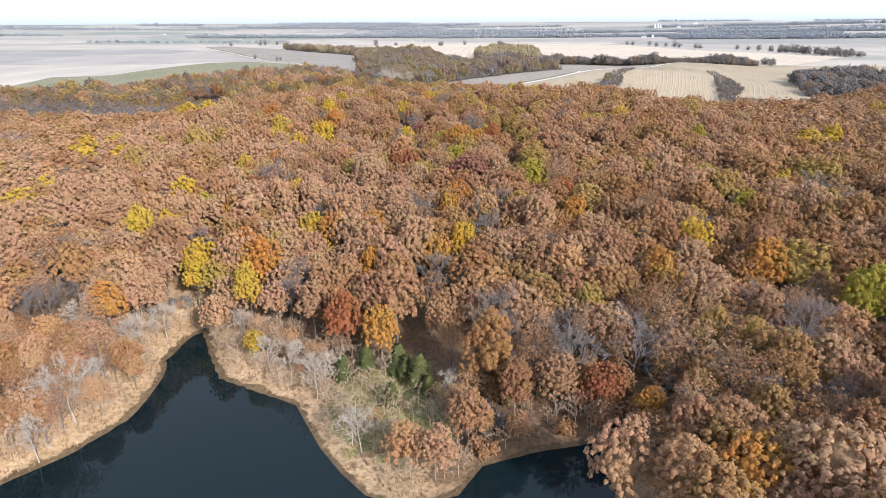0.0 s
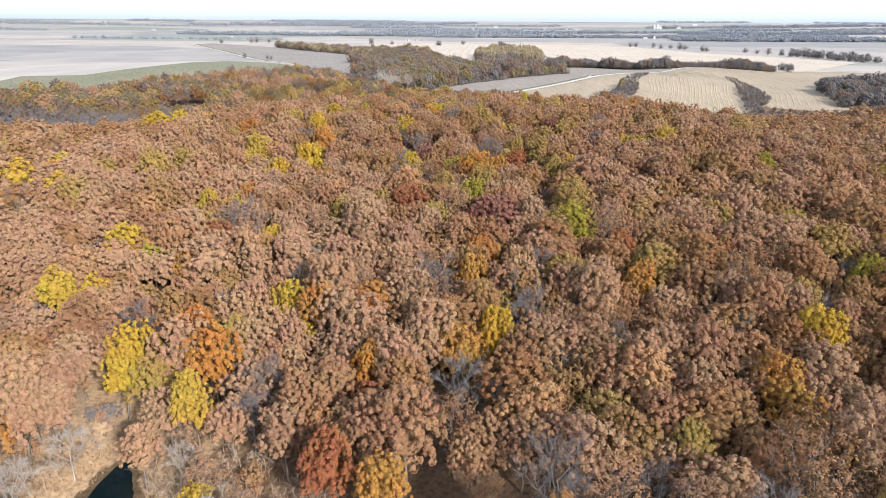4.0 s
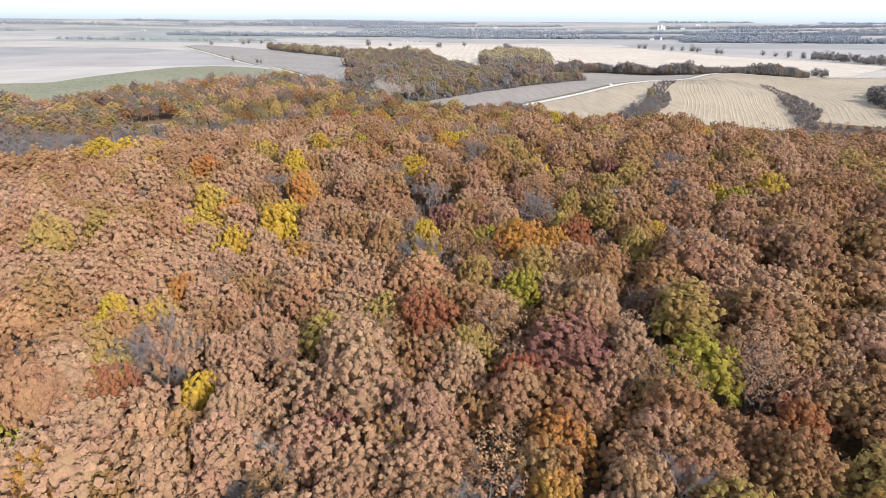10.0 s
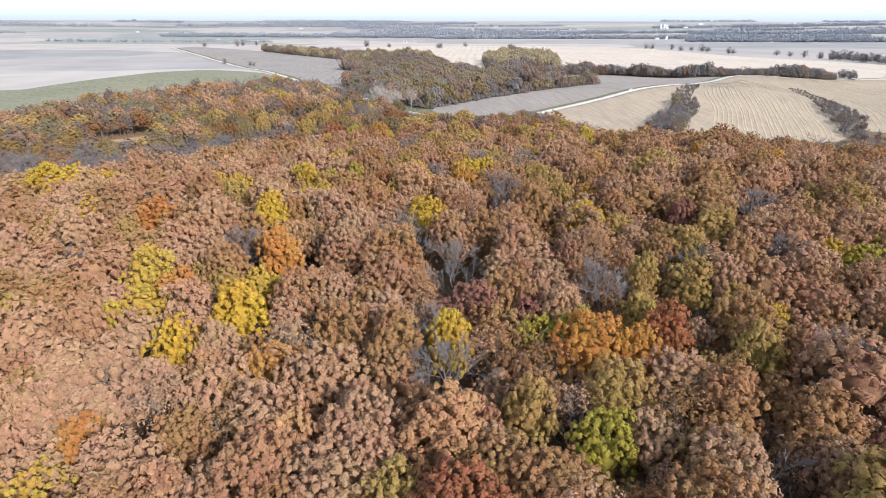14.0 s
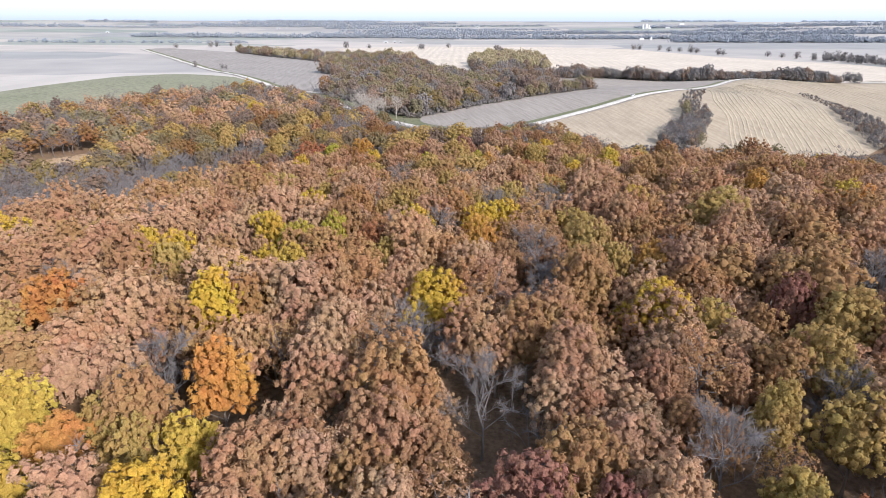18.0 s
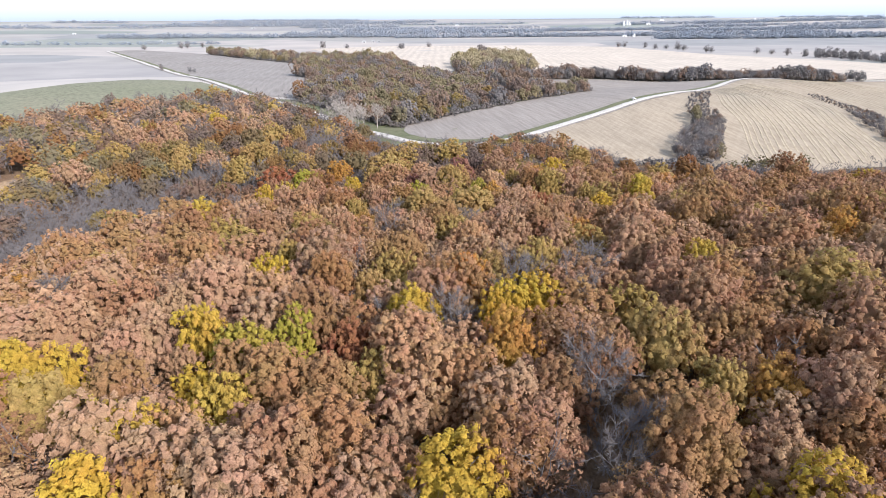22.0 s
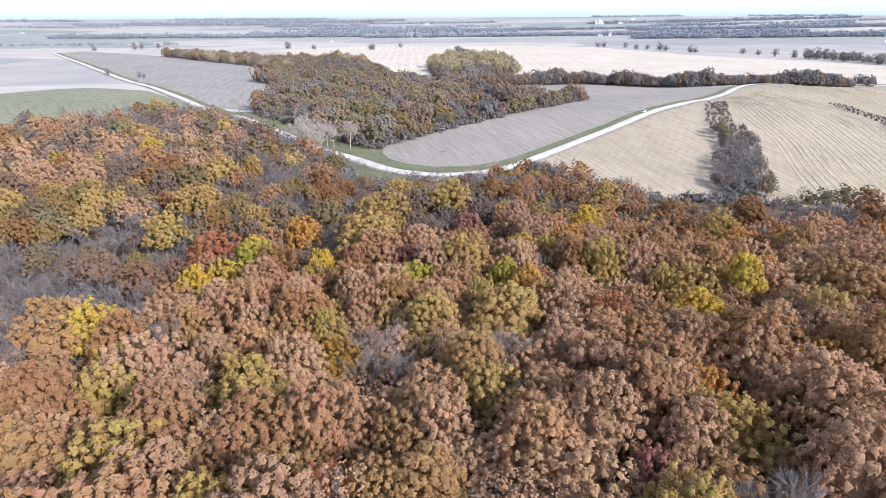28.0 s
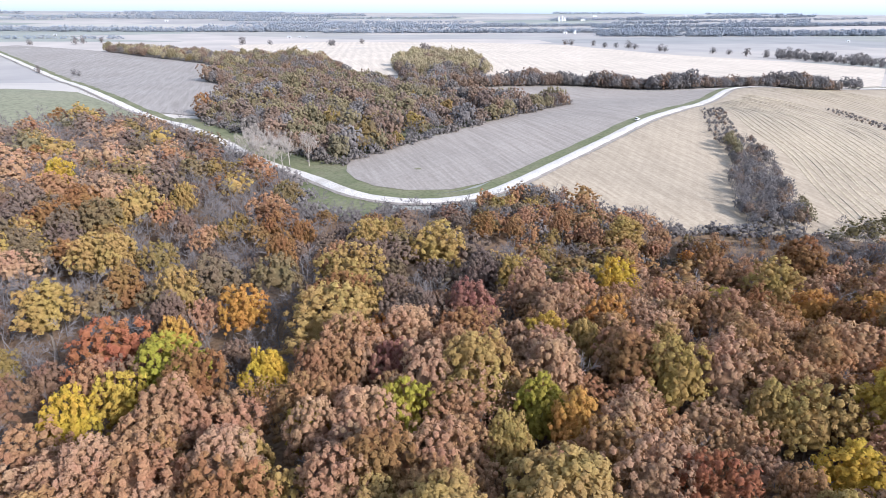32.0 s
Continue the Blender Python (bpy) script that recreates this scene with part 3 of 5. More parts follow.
def limb_tree(rng, tall, levels, spread, sides=3, twig=0, first=0.35, stout=0.016, steps=3, wide=0.04, reach=1.7):
    """Trunk and limbs, and the twig sprays at their ends. Returns trunk, limbs, sprays."""
    trunk_pts = [np.array((0, 0, -0.5))]
    for k in range(1, 5):
        trunk_pts.append(np.array((rng.normal(0, 0.025 * tall) * k / 4, rng.normal(0, 0.025 * tall) * k / 4, tall * 0.66 * k / 4)))
    trunk = tube(trunk_pts, [tall * stout * s for s in (1.25, 1, 0.8, 0.55, 0.3)], 5)
    limbs, ends = [], []

    def grow(p, d, length, r, level):
        d = d / np.linalg.norm(d)
        pts = [p]
        q = p
        for _ in range(steps):
            d = d + rng.normal(0, 0.14, 3) + np.array((0, 0, 0.10))
            d /= np.linalg.norm(d)
            q = q + d * length / steps
            pts.append(q)
        limbs.append(tube(pts, [r * (1 - 0.72 * i / steps) for i in range(steps + 1)], sides))
        ends.append((q, d, length))
        if level:
            for k in range(3):
                f = rng.uniform(0.35, 1.0)
                i = min(steps - 1, int(f * steps))
                s = pts[i] + (pts[i + 1] - pts[i]) * (f * steps - i)
                side = rng.normal(0, 1, 3)
                side -= d * (side @ d)
                side /= np.linalg.norm(side)
                grow(s, d * 0.8 + side * rng.uniform(0.5, 0.9), length * rng.uniform(0.5, 0.72), r * 0.5, level - 1)

    for k in range(spread):
        f = first + (1 - first) * (k + 0.5) / spread
        base = trunk_pts[0] + (trunk_pts[-1] - trunk_pts[0]) * f
        a = k * 2.4 + rng.uniform(-0.4, 0.4)
        up = 0.55 + 0.9 * f
        grow(base, np.array((math.cos(a), math.sin(a), up)), tall * rng.uniform(0.30, 0.42) * (1.15 - 0.45 * f), tall * stout * 0.5, levels)
    sprays = None
    if twig:
        vs, fs = [], []
        for q, d, length in ends:
            for _ in range(twig):
                w = d + rng.normal(0, 0.55, 3)
                w /= np.linalg.norm(w)
                side = np.cross(w, rng.normal(0, 1, 3))
                side /= np.linalg.norm(side)
                s = q - d * length * rng.uniform(0, 0.6)
                n = len(vs)
                vs += [s - side * wide, s + side * wide, s + w * rng.uniform(0.4, 1.0) * reach]
                fs.append((n, n + 1, n + 2))
        sprays = np.array(vs), np.array(fs)
    return trunk, joined(limbs), sprays


def raise_by(piece, dz):
    return (piece[0] + np.array((0, 0, dz)), *piece[1:])


def crown_mesh(name, piece, mat):
    return mesh_of(name, piece[0], piece[1], [mat], smooth=True, normals=piece[2])


rng = np.random.default_rng(7)
# near crowns, about 10 m across and 11 m deep on an 18 m tree
NEAR = [crown_mesh("crown", raise_by(crown(rng, 5.6 * s, 13.0 * h, b + 3, 0.155, 205, 0.58, 22, droop=1.42), 5.1), LEAF["white_oak"])
        for s, h, b in ((1.0, 1.0, 17), (0.9, 1.08, 15), (1.12, 0.95, 19), (1.0, 1.05, 16), (0.87, 1.12, 15), (1.15, 1.0, 19), (0.95, 0.92, 16), (1.06, 1.06, 18))]
SIDE = [crown_mesh("crown", raise_by(crown(rng, 5.6 * s, 13.0 * h, b + 3, 0.185, 165, 0.63, 17, droop=1.42), 5.1), LEAF["white_oak"])
        for s, h, b in ((1.0, 1.0, 15), (0.9, 1.08, 13), (1.12, 0.95, 16), (0.95, 1.05, 14))]
NEAR_TRUNK = []
for k in range(4):
    t, l, _ = limb_tree(rng, 16.0, 0, 6, 3, first=0.45)
    NEAR_TRUNK.append(mesh_of("trunk", *joined([t, l]), [BARK]))
MID = [raise_by(crown(rng, 5.6 * s, 11.5, b, 0.25, 104, 0.72, 9, False), 6.6) for s, b in ((1.0, 11), (0.9, 10), (1.12, 12), (1.0, 11), (1.05, 12))]
FAR = [raise_by(crown(rng, 5.6 * s, 13.5, 8, 0.42, 44, 0.92, 5, False, 1.4), 3.4) for s in (1.0, 0.9, 1.1, 1.0)]
# upright ovoid crowns that reach down to the ground, for hedges and wood edges
HEDGE = [raise_by(crown(rng, 5.2 * s, 14.5, 8, 0.36, 36, 0.95, 4, False, 1.85), 0.3) for s in (1.0, 0.9, 1.15, 0.95, 1.05)]
GROVE = [raise_by(crown(rng, 6.0 * s, 12.5, 9, 0.27, 56, 1.15, 4, False, 1.7), 0.3) for s in (1.0, 0.85, 1.15, 1.0)]
BARE_KIT = []
for k in range(4):
    t, l, s = limb_tree(rng, 16.5, 2, 8, 3, 26, steps=2, stout=0.012, wide=0.022, reach=1.8)
    BARE_KIT.append((mesh_of("trunk", *t, [BARE]), mesh_of("crown", *joined([l, s]), [BARE])))
BARE_FAR = []
for k in range(4):
    t, l, s = limb_tree(rng, 16.0, 1, 4, 3, 15, steps=1, wide=0.05, reach=2.8, stout=0.010)
    BARE_FAR.append(joined([t, l, s]))

THIN_KIT = []
for k in range(4):
    t, l, s = limb_tree(rng, 16.5, 1, 8, 3, 5)
    v = crown(rng, 5.4, 12.5, 17, 0.18, 110, 0.8, 11, droop=1.4, solid=False)
    THIN_KIT.append((mesh_of("trunk", *joined([t, l, s]), [BARE]), crown_mesh("crown", raise_by(v, 5.0), LEAF["white_oak"])))

LEAF_MESH = {}


def leafy(species, kit, sort=""):
    """A crown of the kit in the leaves of a species; meshes are shared."""
    k = int(rng.integers(len(kit)))
    tag = species, k, len(kit), sort
    if tag not in LEAF_MESH:
        me = kit[k].copy()
        me.materials[0] = LEAF[species]
        LEAF_MESH[tag] = me
    return LEAF_MESH[tag]


LABELS = {
    "white_oak": ("white_oak_tree", "pale tan autumn oak with a dense lumpy crown", "tan oaks of the ridge"),
    "black_oak": ("black_oak_tree", "russet-brown autumn oak with a dense lumpy crown", "russet oaks of the ridge"),
    "bur_oak": ("bur_oak_tree", "olive-tan autumn oak with a broad crown", "olive-tan oaks of the ridge"),
    "pin_oak": ("pin_oak_tree", "greyish pink-brown autumn oak with a dense crown", "pinkish oaks of the ridge"),
    "walnut": ("walnut_tree", "dull olive-gold autumn walnut among brown oaks", "olive-gold walnuts"),
    "hickory": ("hickory_tree", "golden yellow autumn hickory among brown oaks", "yellow hickories"),
    "maple": ("maple_tree", "orange autumn maple among brown oaks", "orange maples"),
    "red_oak": ("red_oak_tree", "rust-red autumn oak with a dense crown", "red oaks"),
    "ash": ("ash_tree", "dull crimson autumn ash among brown oaks", "crimson ashes"),
    "elm": ("elm_tree", "yellow-green autumn elm still in leaf", "yellow-green elms"),
    "chestnut_oak": ("chestnut_oak_tree", "cream-tan autumn oak with a dense lumpy crown", "cream-tan oaks of the ridge"),
    "rust": ("sassafras_tree", "rusty orange-brown autumn sassafras in the valley wood", "rusty sassafras trees"),
    "mixed": ("woodland_tree", "olive-brown autumn woodland tree", "trees of the valley wood"),
}


def plant(species, x, y, scale, rng, thin=False, broad=None):
    name, label, group = LABELS[species]
    if thin:
        label = "half-bare " + label.split(" with")[0] + " showing its grey limbs"
    root = new(name)
    root.empty_display_size = 0.5
    tagged(root, label, "tree", group)
    s = (broad or scale) * rng.uniform(0.93, 1.07)
    root.matrix_basis = Matrix.LocRotScale((x, y, height(x, y)), Euler((rng.normal(0, 0.03), rng.normal(0, 0.03), rng.uniform(0, 6.28))),
                                           (s, s * rng.uniform(0.9, 1.1), scale * rng.uniform(0.92, 1.08)))
    k = int(rng.integers(4))
    pair = (THIN_KIT[k][0], leafy(species, [kit[1] for kit in THIN_KIT], "thin")) if thin else (NEAR_TRUNK[k], leafy(species, NEAR if -18 < x < 52 else SIDE))
    for part_name, me in zip(("trunk", "crown"), pair):
        ob = new(part_name, me)
        ob.parent = root
    return root


def plant_bare(x, y, scale, rng, mat=None, label="leafless grey tree with fine upswept twigs", name="bare_tree"):
    root = new(name)
    tagged(root, label, "tree", "leafless trees")
    root.matrix_basis = Matrix.LocRotScale((x, y, height(x, y)), Euler((rng.normal(0, 0.04), rng.normal(0, 0.04), rng.uniform(0, 6.28))), (scale, scale, scale * rng.uniform(0.9, 1.1)))
    for part_name, me in zip(("trunk", "crown"), BARE_KIT[rng.integers(4)]):
        if mat is not None:
            me = me.copy()
            me.materials[0] = mat
        ob = new(part_name, me)
        ob.parent = root
    return root


# trees that stand out by colour, on the plan
YELLOW_SOUTH = ((-38, 172, 0.72), (25, 181, 0.91), (-57, 186, 0.72), (-56, 193, 0.73), (-22, 206, 0.73), (-32, 244, 0.72), (-48, 272, 0.72),
    (-56, 272, 0.96), (14, 298, 0.72), (-37, 307, 0.72), (-26, 314, 1.10), (-50, 317, 0.72), (-24, 327, 0.72), (-50, 336, 1.04), (15, 361, 1.07),
    (-13, 380, 0.85), (-40, 394, 0.73))
YELLOW_NORTH = ((-47, 397, 0.72), (32, 400, 0.72), (-19, 401, 1.02), (40, 403, 1.13), (84, 419, 0.72), (-12, 430, 0.72), (-93, 431, 1.08),
    (-112, 448, 1.50), (-132, 468, 1.50), (-28, 491, 0.90), (-38, 510, 1.17), (-21, 535, 0.96), (12, 538, 0.81), (-13, 538, 0.94), (68, 538, 0.72),
    (103, 565, 1.12), (-64, 714, 1.26))
ORANGE = ((61, 84, 1.10), (-1, 147, 0.72), (78, 159, 0.72), (-75, 166, 0.72), (-3, 177, 0.73), (-36, 185, 1.12), (-44, 198, 0.72), (64, 199, 0.72),
    (-15, 201, 0.72), (24, 209, 0.72), (28, 220, 0.87), (-53, 228, 0.72), (-45, 283, 0.72), (46, 289, 0.90), (-21, 338, 1.16), (65, 368, 0.92),
    (-59, 373, 1.14), (30, 390, 0.72), (30, 418, 0.72), (135, 438, 0.95), (-69, 446, 0.72), (67, 450, 0.72), (94, 455, 0.75), (13, 482, 0.72),
    (58, 503, 0.75), (-7, 561, 0.72), (8, 569, 1.00))
GOLDEN_SOUTH = ((76, 126, 0.72), (113, 151, 1.44), (42, 156, 0.72), (54, 199, 0.85), (72, 205, 1.34), (165, 221, 1.50), (105, 237, 1.09),
    (18, 247, 0.72), (63, 250, 1.41), (-9, 255, 1.09), (2, 264, 0.81), (24, 279, 0.91), (68, 288, 0.95), (52, 304, 0.72), (68, 313, 1.01),
    (59, 318, 0.73), (-76, 322, 1.16), (-31, 328, 0.72), (74, 328, 1.03), (87, 339, 1.15), (63, 343, 0.96), (-66, 367, 0.75), (57, 369, 0.80),
    (8, 383, 0.72), (55, 383, 0.96), (-38, 385, 0.94), (56, 397, 0.90), (96, 397, 1.49))
GOLDEN_NORTH = ((10, 418, 0.72), (36, 423, 0.72), (16, 426, 0.84), (-7, 439, 0.72), (63, 439, 1.07), (-2, 464, 1.26), (-5, 473, 1.17),
    (46, 488, 1.50), (11, 492, 0.72), (95, 495, 1.06), (89, 498, 0.76), (11, 502, 0.72), (46, 503, 0.86), (7, 515, 0.76), (85, 522, 0.95),
    (72, 529, 0.85), (25, 551, 1.50), (34, 562, 1.06), (152, 562, 1.48), (-6, 581, 1.05), (34, 581, 1.50), (-36, 582, 1.27), (60, 594, 1.45),
    (131, 607, 1.50), (46, 613, 1.25), (-25, 613, 1.26), (-34, 616, 1.14), (-13, 669, 0.84))
GREEN = ((116, 128, 1.18), (122, 193, 0.85), (125, 231, 0.97), (58, 235, 1.27), (-64, 235, 0.72), (33, 270, 0.79), (154, 291, 0.74), (37, 297, 0.72),
    (31, 298, 0.72), (113, 319, 0.94), (-12, 395, 0.72), (-4, 396, 0.72), (54, 510, 0.77), (33, 518, 0.72), (-5, 544, 1.17), (119, 546, 0.72))
RED = ((-12, 152, 1.01), (-3, 169, 0.72), (67, 219, 0.91), (25, 237, 0.75), (-46, 240, 0.84), (-48, 247, 0.80), (11, 259, 1.21), (54, 295, 0.93),
    (5, 392, 0.83), (7, 439, 0.72), (69, 485, 0.85), (-18, 554, 1.48))
CRIMSON = ((-7, 228, 0.72), (36, 242, 1.45), (31, 307, 0.72), (20, 311, 0.98), (81, 347, 0.82), (49, 433, 0.81), (36, 532, 0.79), (57, 551, 1.13))
RUSTY = ((146, 534, 0.90), (128, 543, 1.12), (171, 572, 1.50), (149, 588, 1.10), (-21, 590, 1.01), (17, 599, 0.89), (24, 617, 0.79), (83, 618, 0.81))
LEAFLESS = ((93, 117, 1.31), (58, 126, 0.99), (27, 141, 0.96), (15, 168, 1.05), (35, 189, 0.82), (149, 200, 1.24), (14, 207, 1.00), (-41, 254, 1.36),
    (80, 281, 0.96), (13, 290, 0.86), (48, 312, 1.25), (74, 321, 0.72), (95, 325, 0.77), (19, 331, 0.72), (-31, 345, 0.75), (10, 347, 0.86),
    (108, 357, 0.95), (38, 362, 0.83), (40, 377, 0.72), (23, 400, 0.81), (50, 404, 0.72), (38, 414, 0.72), (56, 421, 0.99), (-58, 436, 0.76),
    (39, 469, 0.78), (20, 473, 0.90), (-48, 490, 1.33), (-22, 498, 0.80))
marked, wide = [], {}
rng = np.random.default_rng(21)
for species, places in (("hickory", YELLOW_SOUTH + YELLOW_NORTH), ("maple", ORANGE), ("walnut", GOLDEN_SOUTH + GOLDEN_NORTH), ("elm", GREEN), ("red_oak", RED),
                        ("ash", CRIMSON), ("rust", RUSTY)):
    for x, y, size in places:
        plant(species, x, y, (0.78 + 0.30 * size) * (0.8 if x > 40 and y > 595 else 1.0), rng, broad=max(0.86, size))
        marked.append((x, y))
        wide[x, y] = 3.0 + 3.7 * size
for x, y, size in LEAFLESS:
    plant_bare(x, y, 1.0 + 0.2 * size, rng)
    marked.append((x, y))
plant("hickory", -34, 153, 0.55, rng)
marked.append((-34, 153))

for x, y, species, size in ((3, 106, "white_oak", 0.72), (9, 104, "white_oak", 0.75), (17, 113, "pin_oak", 0.8), (41, 89, "white_oak", 1.15), (49, 82, "white_oak", 1.2), (57, 96, "pin_oak", 1.0), (28, 119, "black_oak", 0.9),
                            (38, 121, "pin_oak", 0.85), (61, 88, "bur_oak", 1.1), (70, 84, "white_oak", 1.05), (48, 118, "red_oak", 0.8), (56, 112, "maple", 0.6), (-47, 165, "white_oak", 0.9)):
    plant(species, x, y, size, rng)
    marked.append((x, y))

for k in range(34):
    x, y = rng.uniform(15, 58), rng.uniform(109, 138)
    if float(edge_distance(POND, x, y)) > 2.5 and math.hypot(x, y - 134) > 18:
        plant(("black_oak", "pin_oak", "white_oak")[k % 3], x, y, rng.uniform(0.38, 0.62), rng)

# the pond shore: cedars on the grassy point and pale leafless trees on the banks
def cedar(rng):
    vs, fs, n = [], [], 0
    for k in range(260):
        f = rng.uniform(0, 1) ** 0.8
        z = 0.3 + 5.6 * f
        r = 1.75 * (1 - f) ** 0.75 * rng.uniform(0.75, 1.08)
        a = rng.uniform(0, 6.28)
        d = np.array((math.cos(a), math.sin(a), 0.75))
        p = np.array((r * math.cos(a), r * math.sin(a), z))
        side = np.array((-math.sin(a), math.cos(a), 0))
        q = rng.uniform(0.28, 0.5)
        ring = [p + d * q, p + side * q * 0.7 - d * q * 0.3, p - side * q * 0.7 - d * q * 0.3, p + np.array((0, 0, -q * 0.6)) - d * 0.3 * q]
        vs += ring
        fs += [(n, n + 1, n + 3), (n, n + 3, n + 2), (n, n + 2, n + 1)]
        n += 4
    pts = [np.array((0, 0, z)) for z in (0.2, 2.5, 5.6)]
    core = tube(pts, [1.35, 0.95, 0.08], 7)
    return joined([(np.array(vs), np.array(fs)), core])


CEDARS = [mesh_of("foliage", *cedar(rng), [CEDAR]) for _ in range(3)]
CEDAR_TRUNK = mesh_of("trunk", *tube([np.array((0, 0, -0.4)), np.array((0.03, 0, 0.6)), np.array((0, 0.02, 3.0))], [0.16, 0.13, 0.06], 6), [BARK])
for x, y, s in ((-5, 147, 1.0), (8, 138, 1.15), (3, 144, 1.1), (-11, 143, 0.95), (1, 131, 0.85), (10, 134, 0.7), (5, 141, 0.9)):
    root = tagged(new("cedar_tree"), "dark green conical cedar on the grassy point", "tree", "cedars by the pond")
    root.matrix_basis = Matrix.LocRotScale((x, y, height(x, y)), Euler((0, 0, rng.uniform(0, 6.28))), (s * 1.75, s * 1.75, s * 1.25))
    for nm, me in (("trunk", CEDAR_TRUNK), ("foliage", CEDARS[rng.integers(3)])):
        ob = new(nm, me)
        ob.parent = root
for x, y, s in ((-70, 129, 0.95), (-73, 118, 0.7), (-80, 121, 0.75), (-69, 136, 0.7), (-66, 157, 0.85), (-62, 169, 0.8), (-81, 165, 0.7), (-40, 164, 0.6),
                (-24, 143, 0.75), (-30, 149, 0.7), (-17, 136, 0.7), (-15, 139, 0.65), (-6, 114, 0.6), (-8, 117, 0.55), (14, 129, 0.6)):
    plant_bare(x, y, s, rng, PALE_BARK, "pale leafless tree leaning over the pond bank", "bank_tree")
    marked.append((x, y))
plant_bare(-17, 226, 1.1, rng, PALE_BARK, "dead pale barkless oak in a gap", "dead_tree")
marked.append((-17, 226))
for x, y, s in ((15, 762, 1.2), (12, 792, 1.3), (22, 770, 1.25), (40, 770, 1.25), (18, 780, 1.2), (8, 778, 1.15), (26, 764, 1.05), (20, 757, 1.0), (30, 775, 1.1), (11, 768, 1.05)):
    plant_bare(x, y, s, rng, PALE_BARK, "tall pale leafless sycamore beside the road", "sycamore_tree")

# thin half-bare trees on the slopes above the pond
for k in range(130):
    x, y = rng.uniform(-100, -54), rng.uniform(104, 158)
    d = float(edge_distance(POND, x, y))
    if d > 3 and rng.random() < 0.35 + d / 30:
        plant(("white_oak", "pin_oak", "black_oak")[k % 3], x, y, rng.uniform(0.45, 0.78), rng, k % 5 < 3)
        marked.append((x, y))
for k in range(260):
    x, y = rng.uniform(-134, -44), rng.uniform(134, 200)
    if float(edge_distance(POND, x, y)) > 4 and float(edge_distance(FOREST, x, y)) > -2.5 and min(math.hypot(x - p[0], y - p[1]) for p in marked) > 5.6:
        if y < 158 and edge_distance(POND, x, y) < 11:
            continue
        plant(("white_oak", "bur_oak", "chestnut_oak", "pin_oak")[k % 4], x, y, rng.uniform(0.75, 0.95), rng, k % 3 == 0)
        marked.append((x, y))
for x, y, s in ((-12, 152, 0.6), (-18, 147, 0.55), (-27, 152, 0.6), (-33, 157, 0.65), (-3, 122, 0.4), (-20, 142, 0.5), (12, 126, 0.5), (18, 122, 0.55), (22, 128, 0.6)):
    plant("white_oak", x, y, s, rng, True)

# broad gold trees where the woods meet the road
for x, y, species, size in ((178, 583, "rust", 0.95), (149, 598, "maple", 0.8),
                            (122, 612, "pin_oak", 0.9), (114, 622, "black_oak", 0.9), (104, 630, "pin_oak", 0.85), (96, 620, "bur_oak", 0.9), (128, 602, "pin_oak", 0.95)):
    plant(species, x, y, size * 0.8, rng)
    marked.append((x, y))

# ---- the woods ----
def scatter(outline, spacing, rng, inset=2.0):
    xs, ys = [p[0] for p in outline], [p[1] for p in outline]
    pts, row, y = [], 0, min(ys)
    while y < max(ys):
        xx = np.arange(min(xs) + (row % 2) * spacing / 2, max(xs), spacing)
        pts.append(np.stack([xx + rng.uniform(-0.33, 0.33, len(xx)) * spacing, y + rng.uniform(-0.33, 0.33, len(xx)) * spacing], -1))
        y += spacing * 0.87
        row += 1
    pts = np.concatenate(pts)
    return pts[edge_distance(outline, pts[:, 0], pts[:, 1]) < -inset]


rng = np.random.default_rng(5)
spots = scatter(FOREST, 7.3, rng)
# only what the flight can see, and a margin
spots = spots[(spots[:, 1] > 62) & (spots[:, 0] > -120 - 0.60 * spots[:, 1]) & (spots[:, 0] < 130 + 0.82 * spots[:, 1])]
keep = edge_distance(POND, spots[:, 0], spots[:, 1]) > 5
keep &= edge_distance(CLEARING, spots[:, 0], spots[:, 1]) > 5
keep &= np.hypot(spots[:, 0] - 0, (spots[:, 1] - 136) * 0.9) > 17
keep &= ~((edge_distance(POND, spots[:, 0], spots[:, 1]) < 18) & (spots[:, 0] < -56) & (spots[:, 1] < 146))
mk = np.array(marked)
room = np.array([wide.get(p, 6.4) for p in marked])
keep &= np.array([np.min(np.hypot(mk[:, 0] - x, mk[:, 1] - y) - room) > 0 for x, y in spots])
spots = spots[keep]


def bareness(x, y):
    """Share of leafless trees: high along the creek in the valley and near the road."""
    creek = [(-330, 480), (-199, 492), (-142, 500), (-92, 462), (-75, 484), (-42, 508), (-9, 533), (17, 560), (30, 585), (34, 607), (45, 640), (30, 700), (24, 715),
             (3, 668), (-10, 640), (-46, 622), (-86, 596), (-118, 572), (-150, 562), (-330, 560)]
    near_road = [(34, 660), (130, 660), (165, 615), (330, 590), (330, 556), (190, 560), (120, 602), (90, 580), (60, 588), (34, 607)]
    grey_slope = [(118, 562), (136, 520), (172, 500), (240, 515), (240, 566), (160, 575)]
    d, e = float(edge_distance(creek, x, y)), float(edge_distance(near_road, x, y))
    if float(edge_distance(grey_slope, x, y)) < 0:
        return 0.58
    if e < 0 < d:
        return 0.42
    if y < 150 and x > 22:
        return 0.15
    return (0.88 if x < -30 else 0.55) if d < 0 else 0.30 if d < 10 else 0.075


